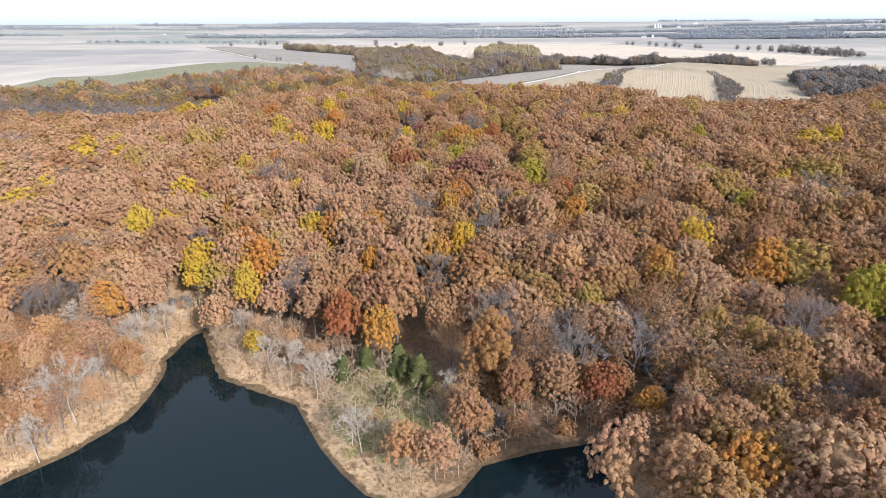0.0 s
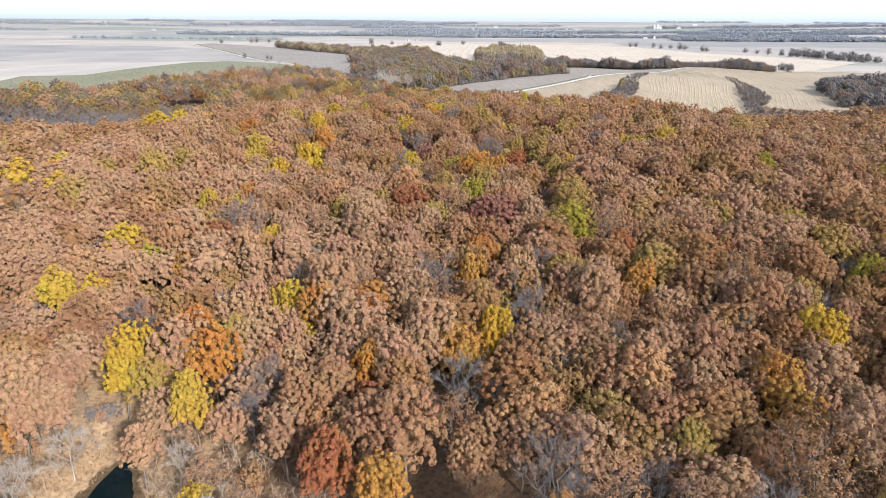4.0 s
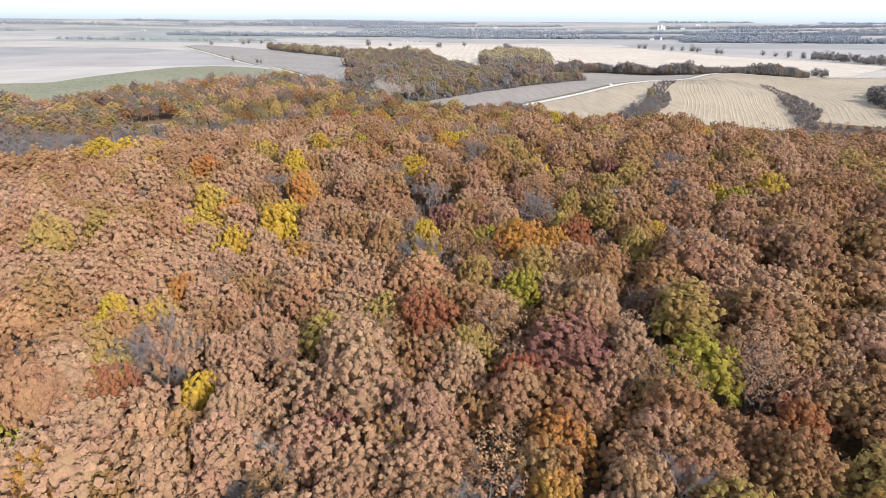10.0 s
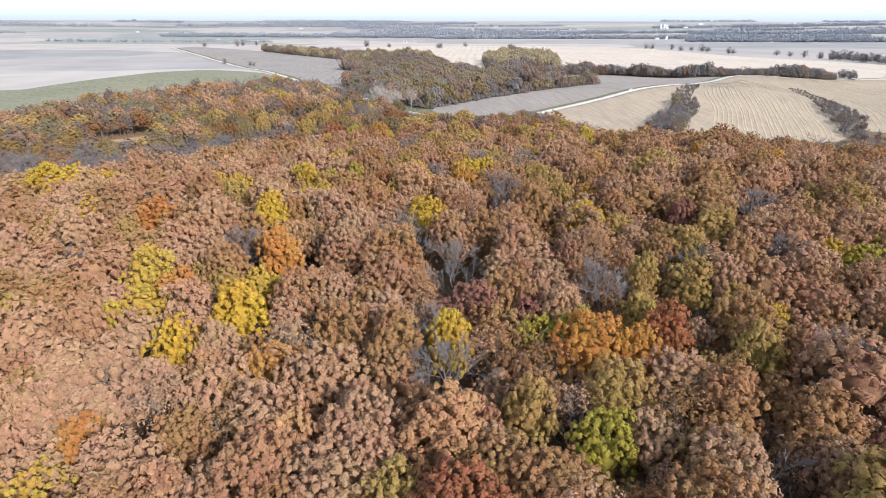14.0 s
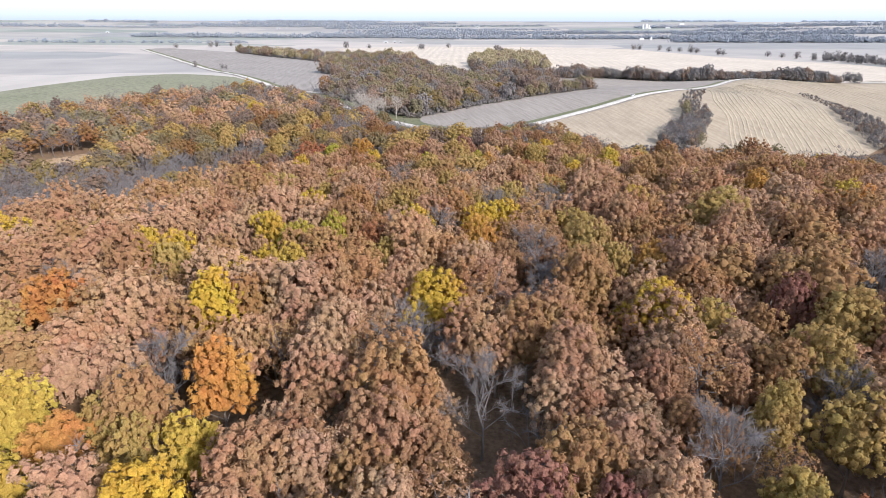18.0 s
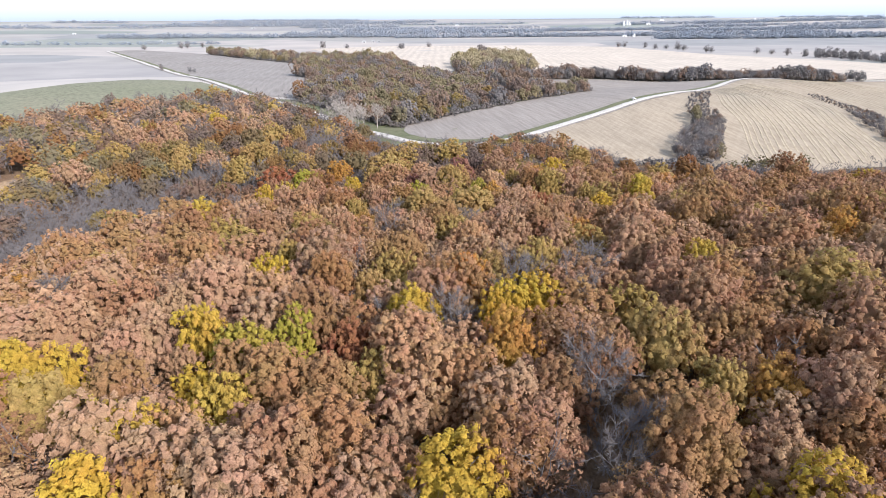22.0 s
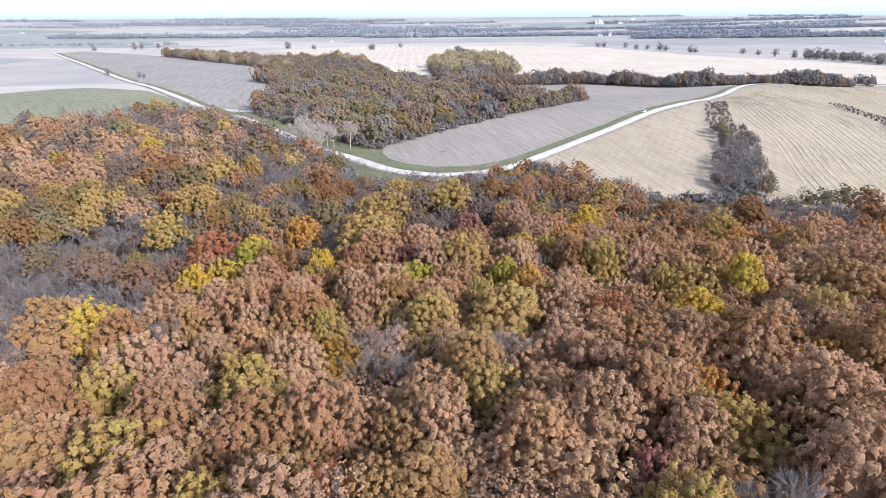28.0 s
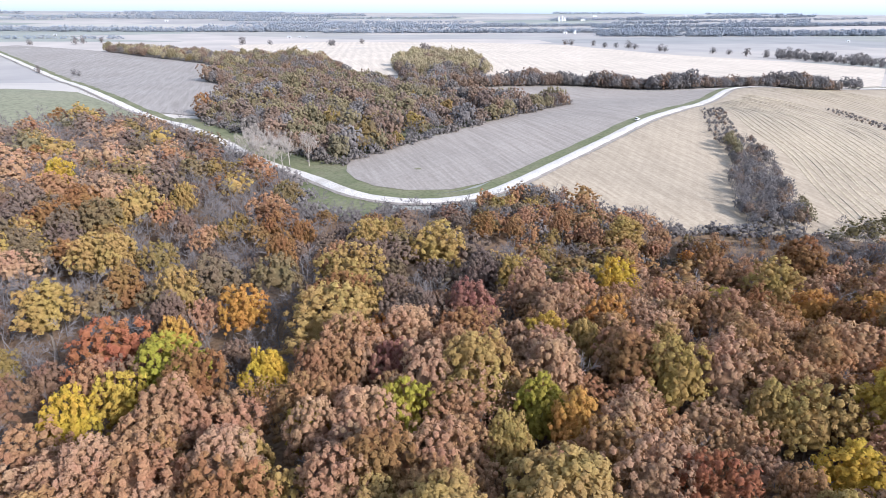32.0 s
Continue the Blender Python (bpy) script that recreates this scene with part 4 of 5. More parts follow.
near_zone = (spots[:, 0] > -42) & (spots[:, 0] < 76) & (spots[:, 1] > 84) & (spots[:, 1] < 575)
near_zone |= (spots[:, 0] > -112) & (spots[:, 0] < 128) & (spots[:, 1] > 84) & (spots[:, 1] < 205)
near_zone |= (spots[:, 0] > 40) & (spots[:, 0] < 120) & (spots[:, 1] > 440) & (spots[:, 1] < 560)
stuff = {"mid": [], "far": [], "bare": [], "edge": []}
count = 0
for (x, y), near in zip(spots, near_zone):
    north = y > 540 + 0.25 * x
    bare = rng.random() < bareness(x, y)
    scale = rng.choice([0.8, 0.88, 0.95, 1.0, 1.08, 1.18]) * rng.uniform(0.94, 1.06) * (1 - 0.14 * max(0.0, min(1.0, (y - 560) / 60)))
    if x > 160 and y > 565:
        scale *= max(0.25, min(1.0, (612 - y) / 50))
    elif x > 34 and y > 600:
        scale *= 0.74
    pick = rng.random()
    oaks = ("white_oak", "black_oak", "bur_oak", "pin_oak", "chestnut_oak")
    slope = north and x < -24 and y > 592
    if slope:
        gold = math.sin(x * 0.06 + 0.6) * math.sin(y * 0.075 + x * 0.02 + 1.0) + (0.45 if y < 672 else -0.25)
        species = (("walnut", "mixed", "walnut", "mixed", "olive", "rust") if gold + rng.normal(0, 0.3) > 0.2 else ("chestnut_oak", "valley", "pin_oak", "mixed", "valley", "chestnut_oak"))[int(rng.integers(6))]
        scale *= 1.1
    elif north and x < 120:
        species = "mixed" if pick < 0.72 else "walnut" if pick < 0.80 else "rust" if pick < 0.88 else "maple" if pick < 0.88 else "pin_oak"
    else:
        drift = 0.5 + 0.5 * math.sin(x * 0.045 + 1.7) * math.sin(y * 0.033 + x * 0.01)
        # more pale oaks westward: tan trees, and brighter sunlight put into leaf colour
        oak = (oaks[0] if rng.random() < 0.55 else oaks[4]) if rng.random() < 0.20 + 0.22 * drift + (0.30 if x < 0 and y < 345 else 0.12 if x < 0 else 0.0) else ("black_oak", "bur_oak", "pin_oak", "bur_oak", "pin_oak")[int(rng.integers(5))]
        if y > 440 and pick > 0.90:
            species = ("walnut", "maple", "rust", "hickory", "walnut")[int(rng.integers(5))]
        else:
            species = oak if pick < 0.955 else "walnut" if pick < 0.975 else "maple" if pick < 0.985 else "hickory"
    if north and x < 100 and rng.random() < (0.14 if slope and y < 690 else 0.30 if slope and y < 760 else 0.58 if y > 610 else 0.25):
        bare = True
    if x > 160 and y > 565:
        for k in range(2):
            spot = (x + rng.normal(0, 2.5), y + rng.normal(0, 2.0), max(0.32, scale) * rng.uniform(0.8, 1.15))
            if rng.random() < 0.5:
                stuff["bare"].append((*spot, None))
            else:
                stuff["edge"].append((*spot, ("thicket", "mixed", "pin_oak", "valley", "rust")[int(rng.integers(5))]))
        continue
    if bare and near and count < 1100:
        plant_bare(x, y, scale * 0.95, rng)
    elif bare:
        stuff["bare"].append((x, y, scale * 0.95, None))
        if x > -200 and y < 740:
            stuff["bare"].append((x + rng.normal(0, 3), y + rng.normal(0, 3), scale * 0.8, None))
    elif near:
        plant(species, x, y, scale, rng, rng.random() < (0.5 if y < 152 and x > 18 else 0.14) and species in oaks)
    else:
        lod = "mid" if (-150 < x < 190 and y < 240) or (-100 < x < 185 and y < 540) or (-110 < x < 60 and y < 690) or (140 < x < 270 and 500 < y < 615) else "far"
        remote = math.hypot(x, y - 200) > 430
        if lod == "mid" or rng.random() < (0.62 if remote else 0.86):
            stuff[lod].append((x, y, scale * (1.0 if lod == "mid" else 1.26 if remote else 1.12), species))
    count += 1


def heap(name, label, items, kits, rng, mats, keys, flat=1.0):
    """Many trees in one mesh of real crowns."""
    V, F, M, Hh, N, n = [], [], [], [], [], 0
    zs = land_z(np.array([i[0] for i in items]), np.array([i[1] for i in items]))
    for (x, y, s, sp), z in zip(items, zs):
        v, f, *nrm = kits[rng.integers(len(kits))]
        a = rng.uniform(0, 6.28)
        c, si = math.cos(a), math.sin(a)
        wide = rng.uniform(0.85, 1.2) * s
        w = np.stack([(v[:, 0] * c - v[:, 1] * si) * wide + x, (v[:, 0] * si + v[:, 1] * c) * wide + y, v[:, 2] * s * flat * rng.uniform(0.85, 1.1) + z], -1)
        V.append(w)
        F.append(f + n)
        n += len(v)
        if nrm:
            q = nrm[0]
            N.append(np.stack([q[:, 0] * c - q[:, 1] * si, q[:, 0] * si + q[:, 1] * c, q[:, 2]], -1))
        M.append(np.full(len(f), keys.index(sp)))
        drift = 0.5 + 0.32 * math.sin(x * 0.07 + 2.0 * math.sin(y * 0.035)) + 0.18 * math.sin(y * 0.11 + x * 0.04)
        Hh.append(np.full(len(v), 0.42 * drift + 0.58 * rng.random()))
    me = mesh_of(name, np.concatenate(V), np.concatenate(F), mats, np.concatenate(M), np.concatenate(Hh), smooth=True, normals=np.concatenate(N) if N else None)
    return tagged(new(name, me), label, "woods", kind="stuff")


SPECIES = list(HUES)
LEAVES = [LEAF_JOINED[k] for k in SPECIES]
heap("oak_woods", "brown and russet autumn oak woods", stuff["mid"], MID, rng, LEAVES, SPECIES)
heap("outer_woods", "brown autumn woods farther from the ridge", stuff["far"], FAR, rng, LEAVES, SPECIES, 0.74)
for _ in range(150):
    x, y = rng.uniform(95, 165), rng.uniform(590, 660)
    if -40 < float(edge_distance(FOREST, x, y)) < -1.5:
        stuff["edge" if rng.random() < 0.6 else "bare"].append((x, y, rng.uniform(0.5, 0.78), ("pin_oak", "thicket", "black_oak", "mixed")[int(rng.integers(4))]))
stuff["bare"] = [(*i[:3], None) for i in stuff["bare"]]
heap("edge_woods", "low brown and grey trees where the woods meet the corn field", stuff["edge"], GROVE, rng, LEAVES, SPECIES)
heap("leafless_woods", "grey leafless trees along the creek valley", stuff["bare"], BARE_FAR, rng, [BARE], [None])

north = scatter(NORTH_WOOD, 10.0, rng, -2.0)
items, bare_items = [], []
for x, y in north:
    b = rng.random()
    grove = x > 195 and y > 1180
    tip = y > 1330 and edge_distance(NORTH_WOOD, x, y) > -26
    if b < (0.04 if grove else 0.6 if math.sin(x * 0.06 + 1.0) * math.sin(y * 0.045 + x * 0.02) > 0.55 else 0.08):
        bare_items.append((x, y, rng.uniform(0.65, 0.9), None))
    else:
        kind = "cottonwood" if rng.random() < (0.85 if grove else 0.42 if tip else 0.0) else ("thicket", "valley", "valley", "olive", "valley", "mixed", "olive", "thicket", "valley", "olive")[rng.integers(10)]
        items.append((x, y, rng.uniform(0.7, 1.25) * (1.0 + 0.3 * math.sin(x * 0.09 + y * 0.03) * math.sin(y * 0.07)) * (1.1 if grove else 1.0), kind))
heap("north_woods", "mixed brown and olive autumn woods north of the road", items, GROVE, rng, LEAVES, SPECIES)
heap("north_leafless_trees", "leafless grey trees among the north woods", bare_items, BARE_FAR, rng, [BARE], [None])
hedge_items = []
for outline, space in ((HEDGEROW, 5.2), (EAST_WOOD, 8.0)):
    for x, y in scatter(outline, space, rng, -1.0):
        lump = 0.5 + 0.5 * math.sin(x * 0.055 + 0.8) * math.sin(y * 0.08 + x * 0.021)
        tint = ("valley", "hedge", "valley", "thicket")[int(rng.integers(4))] if x < 330 and outline is HEDGEROW else ("hedge", "hedge", "thicket", "valley")[int(rng.integers(4))]
        hedge_items.append((x, y, (0.50 + 0.72 * lump) * rng.uniform(0.8, 1.2), tint))
for x, y, s in ((250, 1085, 1.1), (256, 1088, 1.0), (345, 1085, 1.25), (352, 1078, 1.1), (425, 1000, 1.3), (440, 985, 1.0), (520, 960, 1.0), (590, 943, 1.1), (600, 940, 0.9)):
    hedge_items.append((x, y, s, "hedge"))
heap("hedgerow", "dark autumn hedgerow trees between fields", hedge_items, GROVE, rng, LEAVES, SPECIES)
brush, brush_bare = [], []
for outline in (FIELD_HEDGE, FIELD_HEDGE_EAST):
    for x, y in scatter(outline, 3.2, rng, -0.5):
        up = min(0.52, max(0.2, 0.1 + (785 - y) / 330)) * (1.0 if outline is FIELD_HEDGE else 0.8)
        (brush_bare if rng.random() < 0.42 + 0.2 * (y < 690) else brush).append((x, y, rng.uniform(0.6, 1.1) * up, ("thicket", "thicket", "valley", "hedge")[rng.integers(4)]))
for x, y, s in ((262, 716, 0.6), (266, 722, 0.55), (258, 708, 0.6), (254, 700, 0.55), (221, 622, 0.6), (226, 628, 0.55), (217, 616, 0.6)):
    brush.append((x, y, s, "olive"))
heap("field_hedge", "brushy hedge in a draw across the corn field", brush, FAR, rng, LEAVES, SPECIES)
heap("field_hedge_brush", "leafless grey brush in the field draw", [(x, y, s * 1.15, None) for x, y, s, _ in brush_bare], BARE_FAR, rng, [BARE], [None])
# grey brush where the woods meet the corn field
heap("edge_thicket", "grey leafless thicket at the edge of the woods", [(x, y, rng.uniform(0.35, 0.6), None) for x, y in
     zip(rng.uniform(165, 400, 420), 586 + rng.normal(0, 9, 420))], BARE_FAR, rng, [BARE], [None])

# ---- far tree belts and single trees ----
rng = np.random.default_rng(11)
SMALL = [raise_by(crown(rng, 7.0, 8.0, 4, 0.7, 16, 1.6, 3, False, 1.6), 0.0) for _ in range(4)]
LOW = [raise_by(crown(rng, 10.0, 9.0, 4, 1.5, 9, 2.6, 2, False, 1.6), -0.5) for _ in range(4)]


def belt(x0, y0, x1, y1, depth, gap, scale):
    n = max(2, int(math.hypot(x1 - x0, y1 - y0) / gap))
    out = []
    for k in range(n):
        f = (k + rng.uniform(-0.4, 0.4)) / n
        for _ in range(max(1, int(depth / 14))):
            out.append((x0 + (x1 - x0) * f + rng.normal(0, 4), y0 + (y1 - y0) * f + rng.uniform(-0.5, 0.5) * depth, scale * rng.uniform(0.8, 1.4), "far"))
    return out


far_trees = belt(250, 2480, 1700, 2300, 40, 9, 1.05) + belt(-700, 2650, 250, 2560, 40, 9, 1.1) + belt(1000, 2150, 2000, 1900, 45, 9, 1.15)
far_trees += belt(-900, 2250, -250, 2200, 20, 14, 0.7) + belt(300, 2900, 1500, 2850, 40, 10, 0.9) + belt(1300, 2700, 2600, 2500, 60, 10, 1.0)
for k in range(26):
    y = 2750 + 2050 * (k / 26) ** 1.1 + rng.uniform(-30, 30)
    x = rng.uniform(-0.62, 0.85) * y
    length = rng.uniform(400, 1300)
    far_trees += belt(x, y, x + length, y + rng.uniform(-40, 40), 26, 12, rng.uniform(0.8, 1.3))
heap("distant_tree_belts", "tree belts across far farmland, haze put into their blue-grey colour", far_trees, LOW, rng, LEAVES, SPECIES)

lone = [(701, 1784, 0.9), (716, 1781, 0.9), (743, 1732, 0.8), (736, 1671, 0.8), (759, 1665, 0.7), (764, 1625, 1.0), (771, 1612, 0.9), (773, 1528, 0.9), (780, 1522, 0.8),
        (838, 1458, 0.8), (844, 1423, 0.7), (840, 1375, 0.9), (7, 1913, 1.1), (63, 1904, 0.8), (184, 1836, 0.9), (190, 1840, 0.8), (263, 1913, 0.8), (-326, 1968, 1.0),
        (-315, 1990, 1.0), (-287, 2030, 0.8), (-408, 1964, 0.8), (-236, 1351, 0.6), (-188, 1310, 0.5), (-180, 1300, 0.4), (107, 814, 0.42)]
TREE_FAR = [crown_mesh("crown", m, LEAF["hedge"]) for m in HEDGE]
TRUNK_FAR = mesh_of("trunk", *tube([np.array((0, 0, -0.5)), np.array((0.1, 0, 2.0)), np.array((0, 0.1, 6.0))], [0.4, 0.32, 0.15], 5), [BARK])
for x, y, s in lone:
    root = tagged(new("field_tree"), "dull brown tree standing alone between far fields", "tree", "single field trees")
    root.matrix_basis = Matrix.LocRotScale((x, y, height(x, y)), Euler((0, 0, rng.uniform(0, 6.28))), (s * 1.5, s * 1.5, s * 1.25 * rng.uniform(0.85, 1.0)))
    for nm, me in (("trunk", TRUNK_FAR), ("crown", TREE_FAR[rng.integers(5)])):
        ob = new(nm, me)
        ob.parent = root
for x, y, s in ((217, 602, 0.46), (229, 605, 0.52), (236, 602, 0.5), (242, 609, 0.55), (257, 614, 0.5), (250, 606, 0.46), (270, 614, 0.5)):
    root = tagged(new("edge_tree"), "dark olive bushy tree at the corn field edge", "tree", "dark trees at the field edge")
    root.matrix_basis = Matrix.LocRotScale((x, y, height(x, y)), Euler((0, 0, rng.uniform(0, 6.28))), (s * 1.7, s * 1.7, s * rng.uniform(0.85, 1.0)))
    crown_me = TREE_FAR[rng.integers(5)].copy()
    crown_me.materials[0] = LEAF["evergreen"]
    for nm, me in (("trunk", TRUNK_FAR), ("crown", crown_me)):
        ob = new(nm, me)
        ob.parent = root
far_grove = [(rng.uniform(838, 900), y, rng.uniform(0.6, 1.2), "hedge") for y in np.arange(1110, 1345, 3.2)]
heap("field_grove", "dark tree row beyond the bright field", far_grove, HEDGE, rng, LEAVES, SPECIES)

edge_brush = []
for outline in (NORTH_WOOD, FOREST[18:34]):
    pts = list(zip(outline, outline[1:] + outline[:1])) if outline is NORTH_WOOD else list(zip(outline, outline[1:]))
    for (ax, ay), (bx, by) in pts:
        n = max(1, int(math.hypot(bx - ax, by - ay) / 4))
        for k in range(n):
            f = (k + rng.random()) / n
            edge_brush.append((ax + (bx - ax) * f + rng.normal(0, 1.5), ay + (by - ay) * f + rng.normal(0, 1.5), rng.uniform(0.3, 0.65), "thicket"))
heap("edge_brush", "low brown brush along the edges of the woods", edge_brush, SMALL, rng, LEAVES, SPECIES)

# ---- swaths left by the combine on the hill ----
def swath(a, b, f):
    return [(p[0] + (q[0] - p[0]) * f, p[1] + (q[1] - p[1]) * f) for p, q in zip(a, b)]


inner = [(352, 846), (330, 800), (304, 752), (286, 702), (252, 640), (238, 612)]
outer = [(420, 884), (428, 822), (404, 752), (372, 692), (350, 640), (338, 618)]
beyond = [(560, 930), (560, 850), (540, 780), (520, 710), (490, 650), (470, 610)]
edge_in = [(446, 905), (446, 822), (428, 750), (400, 690), (372, 640), (366, 630)]
pieces = []
for a, b, n in ((inner, outer, 24), (edge_in, beyond, 18)):
    for k in range(n):
        f = (k + rng.uniform(0.2, 0.8)) / n
        me = ribbon("swath", smooth_line(swath(a, b, f), 8), [(-0.65, 0), (0, 0.3), (0.65, 0)], SWATH, 0.4, 0.7, 100 + k)
        co = np.array([v.co[:] for v in me.vertices])
        pieces.append((co, np.array([p.vertices[:] for p in me.polygons])))
        bpy.data.meshes.remove(me)
tagged(new("straw_swaths", mesh_of("straw_swaths", *joined(pieces), [SWATH], smooth=True)), "pale curved rows of straw on the stubble hill", "straw", kind="stuff")

# ---- dry grass and brush on the pond banks ----
vs, fs = [], []
px, py = rng.uniform(-108, 24, 9000), rng.uniform(92, 182, 9000)
pd = edge_distance(POND, px, py)
ok = (pd > 0.6) & (pd < 24) & ((px < -50) | (rng.random(9000) < 0.5))
for x, y, z in zip(px[ok], py[ok], land_z(px[ok], py[ok])):
    for _ in range(3):
        a, q = rng.uniform(0, 6.28), rng.uniform(0.35, 1.0)
        n = len(vs)
        c, s = math.cos(a), math.sin(a)
        vs += [(x - s * 0.16, y + c * 0.16, z - 0.05), (x + s * 0.16, y - c * 0.16, z - 0.05), (x + c * q * 0.5, y + s * q * 0.5, z + q)]
        fs.append((n, n + 1, n + 2))
tagged(new("bank_grass", mesh_of("bank_grass", vs, fs, [BANK])), "dry tan grass tufts on the pond bank", "grass", kind="stuff")
shrubs = []
for _ in range(1500):
    x, y = rng.uniform(-108, 48), rng.uniform(96, 190)
    d = float(edge_distance(POND, x, y))
    if 3 < d < 26:
        shrubs.append((x, y, rng.uniform(0.16, 0.5), None))
low = []
for _ in range(420):
    x, y = rng.uniform(-100, 90), rng.uniform(100, 190)
    d = float(edge_distance(POND, x, y))
    if (x > 14 and 2 < d < 34 and math.hypot(x, y - 134) > 19) or (x < -22 and 10 < d < 30 and y > 128):
        low.append((x, y, rng.uniform(0.22, 0.42), ("pin_oak", "thicket", "black_oak", "mixed")[int(rng.integers(4))] if x > 0 else ("white_oak", "pin_oak", "thicket")[int(rng.integers(3))]))
heap("bank_undergrowth", "low tan and brown undergrowth beneath the shore trees", low, GROVE, rng, LEAVES, SPECIES)
heap("bank_brush", "leafless tan brush along the pond shore", shrubs, BARE_FAR, rng, [bark_material("tan_twigs", (0.38, 0.29, 0.22), (0.48, 0.38, 0.29))], [None])

# ---- parked car on the verge ----
PAINT, nt, bsdf = material("white_car_paint", 0.25)
bsdf.inputs["Base Color"].default_value = (0.82, 0.82, 0.80, 1)
GLASS, nt, bsdf = material("dark_car_glass", 0.05)
bsdf.inputs["Base Color"].default_value = (0.02, 0.025, 0.03, 1)
RUBBER, nt, bsdf = material("tyre_rubber", 0.85)
bsdf.inputs["Base Color"].default_value = (0.02, 0.02, 0.02, 1)
STEEL, nt, bsdf = material("wheel_steel", 0.35)
bsdf.inputs["Base Color"].default_value = (0.5, 0.5, 0.52, 1)
bsdf.inputs["Metallic"].default_value = 1.0
LAMP, nt, bsdf = material("lamp_cover", 0.15)
bsdf.inputs["Base Color"].default_value = (0.75, 0.75, 0.72, 1)
REAR, nt, bsdf = material("rear_lamp", 0.2)
bsdf.inputs["Base Color"].default_value = (0.4, 0.02, 0.02, 1)


def block(sections, bevel=0.06):
    """A closed body from rings of (x, half width, low, high)."""
    bm = bmesh.new()
    rings = []
    for x, w, lo, hi in sections:
        rings.append([bm.verts.new(p) for p in ((x, -w, lo), (x, w, lo), (x, w * 0.96, hi), (x, -w * 0.96, hi))])
    for a, b in zip(rings, rings[1:]):
        for i in range(4):
            bm.faces.new((a[i], a[(i + 1) % 4], b[(i + 1) % 4], b[i]))
    bm.faces.new(rings[0][::-1])
    bm.faces.new(rings[-1])
    bmesh.ops.recalc_face_normals(bm, faces=bm.faces[:])
    if bevel:
        bmesh.ops.bevel(bm, geom=bm.edges[:], offset=bevel, segments=2, affect="EDGES", profile=0.6)
    return bm


def wheel_bm(r, w, seg=16):
    bm = bmesh.new()
    bmesh.ops.create_cone(bm, cap_ends=True, segments=seg, radius1=r, radius2=r, depth=w, matrix=Matrix.Rotation(radians(90), 4, "X"))
    bmesh.ops.bevel(bm, geom=[e for e in bm.edges if len(e.link_faces) == 2 and e.calc_face_angle() > 1.0], offset=0.04, segments=2, affect="EDGES")
    return bm


car = tagged(new("parked_car"), "white estate car parked on the grass verge by the road", "car")
part("body", block([(-2.25, 0.80, 0.35, 0.80), (-2.1, 0.88, 0.28, 0.98), (-0.7, 0.91, 0.25, 1.02), (1.0, 0.91, 0.25, 1.0), (2.1, 0.88, 0.28, 0.86), (2.32, 0.78, 0.36, 0.70)]), PAINT, car)
part("cabin", block([(-2.0, 0.74, 0.97, 1.05), (-1.75, 0.72, 0.97, 1.52), (0.2, 0.72, 0.97, 1.58), (1.05, 0.74, 0.97, 1.02)], 0.04), GLASS, car, "dark tinted windows")
part("roof", block([(-1.78, 0.66, 1.515, 1.56), (-0.8, 0.70, 1.55, 1.63), (0.25, 0.66, 1.55, 1.61)], 0.015), PAINT, car)
for x in (-1.42, 1.42):
    for y in (-0.86, 0.86):
        wheel = part("wheel", wheel_bm(0.34, 0.22), RUBBER, car, "black rubber tyre")
        wheel.matrix_basis = Matrix.Translation((x, y, 0.34))
        part("rim", wheel_bm(0.20, 0.235), STEEL, wheel, "steel rim")
for y in (-0.6, 0.6):
    for nm, x, mt in (("headlight", 2.24, LAMP), ("tail_light", -2.24, REAR)):
        p = part(nm, block([(-0.05, 0.16, -0.07, 0.07), (0.05, 0.16, -0.07, 0.07)], 0.015), mt, car)
        p.matrix_basis = Matrix.Translation((x, y, 0.70))
a, b = Vector((228, 768)), Vector((301, 816))
along = (b - a).normalized()
spot = a + (b - a) * 0.34 + Vector((-along.y, along.x)) * 4.6
car.matrix_basis = pose(spot.x, spot.y, height(spot.x, spot.y) + 0.56, 0, -3, math.degrees(math.atan2(along.y, along.x)))

# ---- farm buildings far off ----
WALL, nt, bsdf = material("white_siding", 0.7)
nt.links.new(blend(nt, "MIX", grain(nt, 0.4, 3.0), (0.74, 0.74, 0.74), (0.84, 0.83, 0.81)), bsdf.inputs["Base Color"])
ROOF, nt, bsdf = material("metal_roof", 0.45)
nt.links.new(blend(nt, "MIX", grain(nt, 0.3, 3.0), (0.42, 0.44, 0.47), (0.58, 0.60, 0.62)), bsdf.inputs["Base Color"])
DARK, nt, bsdf = material("barn_opening", 0.8)
bsdf.inputs["Base Color"].default_value = (0.05, 0.05, 0.055, 1)


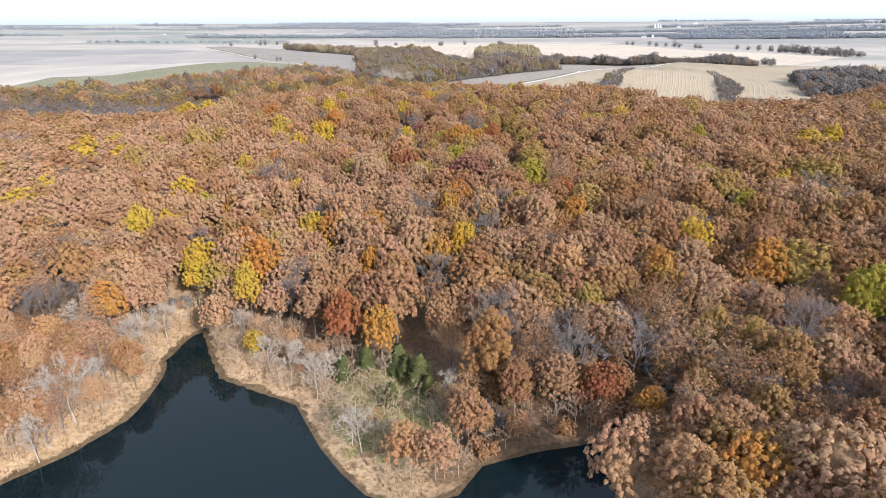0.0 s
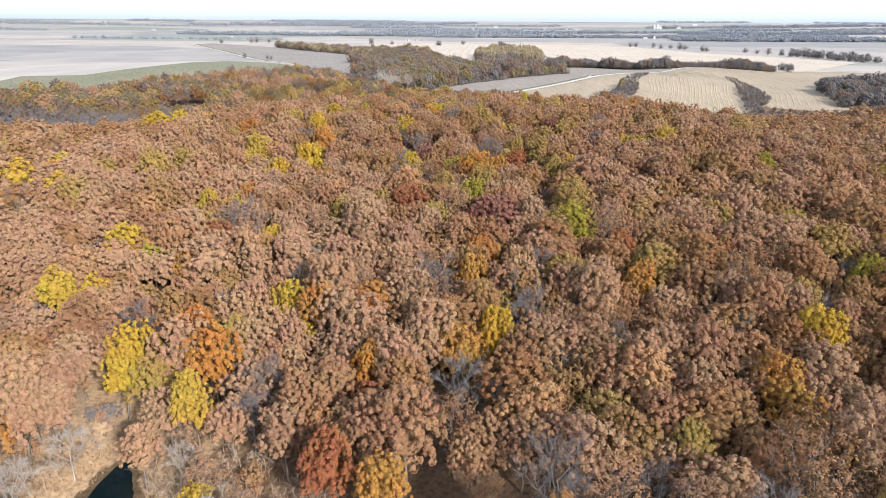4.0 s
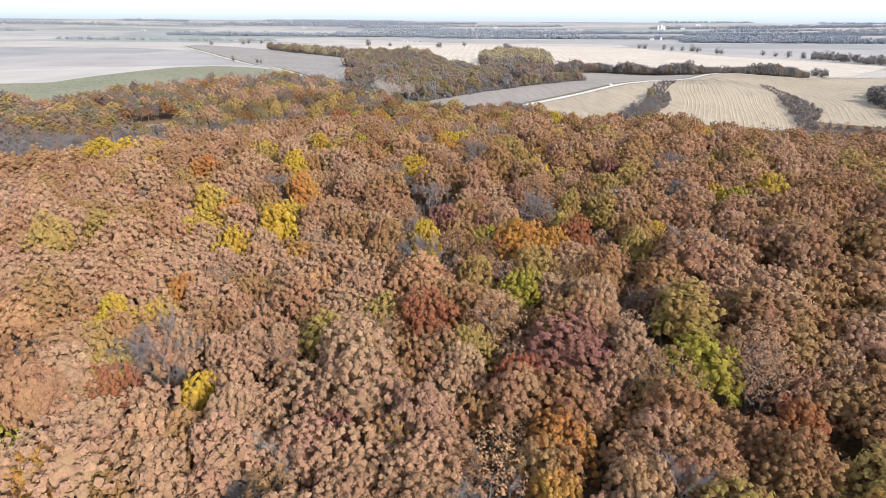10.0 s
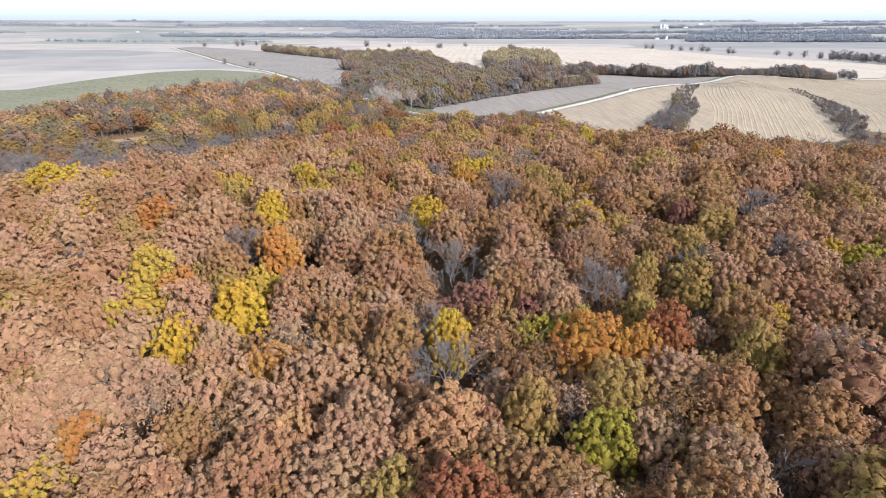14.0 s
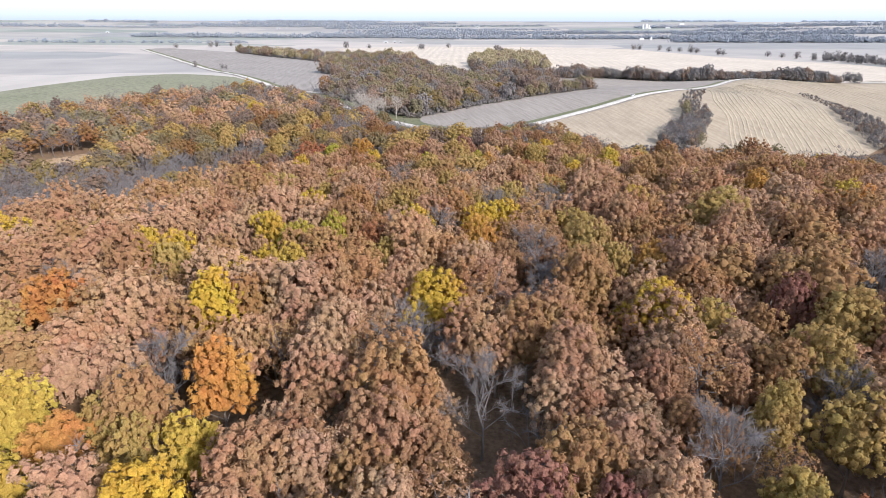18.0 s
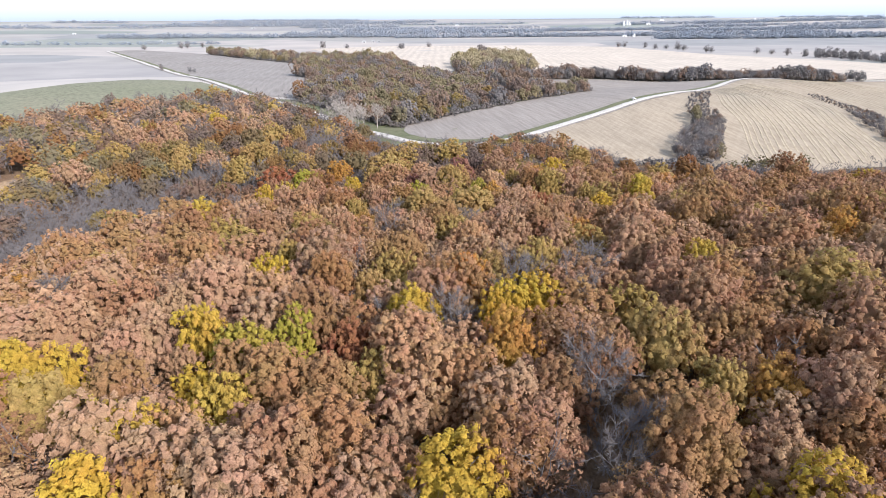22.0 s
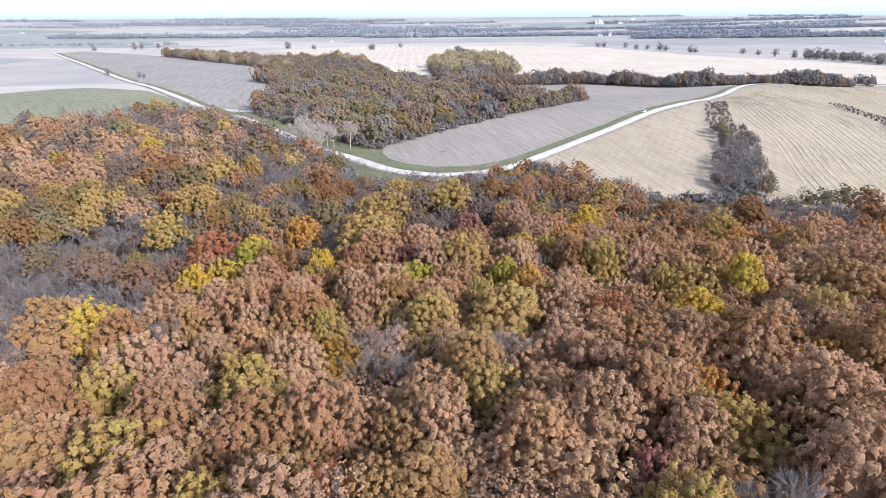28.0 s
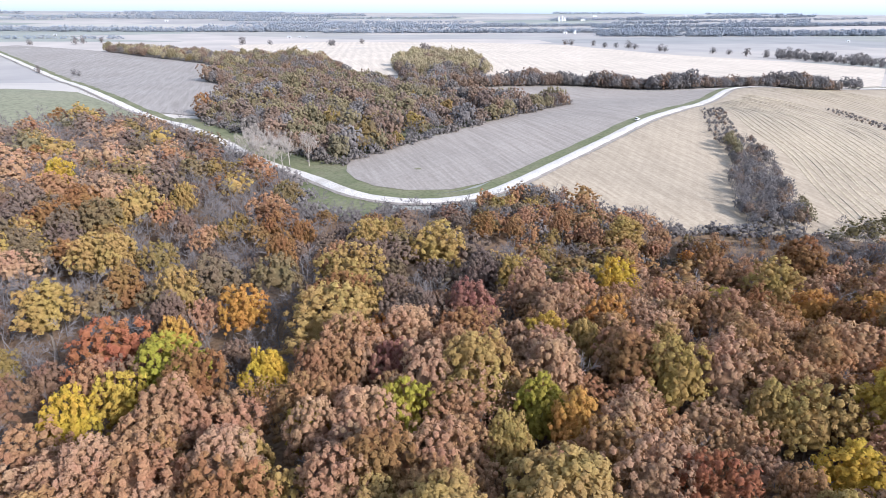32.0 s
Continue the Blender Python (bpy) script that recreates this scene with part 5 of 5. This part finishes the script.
def barn(x, y, length, width, eave, turn):
    root = tagged(new("farm_building"), "white farm building with a grey metal roof in far fields", "building", "far farm buildings")
    root.matrix_basis = pose(x, y, height(x, y) - 0.3, 0, 0, turn)
    length, width, eave = length * 0.7, width * 0.7, eave * 0.75
    l, w, r = length / 2, width / 2, eave + width * 0.28
    bm = bmesh.new()
    ends = [[bm.verts.new(p) for p in ((s * l, -w, 0), (s * l, w, 0), (s * l, w, eave), (s * l, 0, r), (s * l, -w, eave))] for s in (-1, 1)]
    bm.faces.new(ends[0][::-1])
    bm.faces.new(ends[1])
    for i in (0, 1, 4):
        bm.faces.new((ends[0][i], ends[0][(i + 1) % 5], ends[1][(i + 1) % 5], ends[1][i]))
    part("wall", bm, WALL, root)
    for s in (-1, 1):
        bm = bmesh.new()
        k = 0.35
        lo = [bm.verts.new(p) for p in ((-l - k, s * (w + k), eave - 0.15), (l + k, s * (w + k), eave - 0.15), (l + k, 0, r + 0.08), (-l - k, 0, r + 0.08))]
        hi = [bm.verts.new((v.co.x, v.co.y, v.co.z + 0.2)) for v in lo]
        bm.faces.new(lo)
        bm.faces.new(hi[::-1])
        for i in range(4):
            bm.faces.new((lo[i], lo[(i + 1) % 4], hi[(i + 1) % 4], hi[i]))
        bmesh.ops.recalc_face_normals(bm, faces=bm.faces[:])
        part("roof", bm, ROOF, root)
    bm = block([(-1.6, 0.06, 0.2, 3.2), (1.6, 0.06, 0.2, 3.2)], 0)
    door = part("door", bm, DARK, root)
    door.matrix_basis = Matrix.Translation((0, -w - 0.03, 0))
    return root


def silo(x, y, r, tall):
    root = tagged(new("grain_silo"), "pale round metal grain silo by a far farm", "silo", "far silos")
    root.matrix_basis = Matrix.Translation((x, y, height(x, y) - 0.2))
    bm = bmesh.new()
    bmesh.ops.create_cone(bm, cap_ends=True, segments=20, radius1=r, radius2=r, depth=tall, matrix=Matrix.Translation((0, 0, tall / 2)))
    part("drum", bm, WALL, root)
    bm = bmesh.new()
    bmesh.ops.create_cone(bm, cap_ends=True, segments=20, radius1=r * 1.04, radius2=r * 0.1, depth=r * 0.8, matrix=Matrix.Translation((0, 0, tall + r * 0.4)))
    part("cap", bm, ROOF, root)


for x, y, l, w, e, turn in ((-459, 2378, 16, 9, 5, 10), (124, 2205, 20, 10, 6, -8), (150, 2207, 12, 9, 6, 0), (168, 2212, 10, 8, 5, 20), (974, 2327, 30, 14, 6, 5),
                            (1010, 2335, 18, 10, 5, 12), (1434, 1717, 16, 10, 6, -10), (905, 1235, 22, 10, 5, 30), (880, 1150, 14, 9, 5, 20), (2100, 2600, 60, 20, 7, 0),
                            (1500, 3400, 80, 24, 8, 3), (1620, 3420, 50, 20, 8, -5), (700, 3700, 40, 16, 7, 0), (350, 3300, 30, 14, 6, 8), (-300, 3500, 34, 14, 6, 0),
                            (2300, 3500, 90, 25, 8, 0), (1950, 3900, 60, 22, 8, 4), (-900, 3000, 26, 12, 6, 0), (1250, 2950, 26, 12, 6, -6), (120, 3900, 50, 18, 7, 5)):
    barn(x, y, l * 0.6, w * 0.7, e * 0.8, turn)
for x, y, r, tall in ((1470, 3380, 6, 26), (1490, 3384, 6, 30), (1505, 3390, 5, 22), (1000, 2310, 4, 13), (2250, 3480, 7, 24)):
    silo(x, y, r * 0.7, tall * 0.75)

# ---- fence posts along the pasture ----
for k in range(26):
    x, y = -48 - 3.4 * k, 905 + 6.6 * k
    ob = tagged(new("fence_post"), "weathered wooden fence post beside the pasture", "post", "pasture fence posts")
    bm = bmesh.new()
    bmesh.ops.create_cone(bm, cap_ends=True, segments=7, radius1=0.09, radius2=0.075, depth=1.5, matrix=Matrix.Translation((0, 0, 0.6)))
    p = part("post", bm, BARK, ob)
    ob.matrix_basis = pose(x, y, height(x, y) + 0.4, rng.normal(0, 3), rng.normal(0, 3), 0)
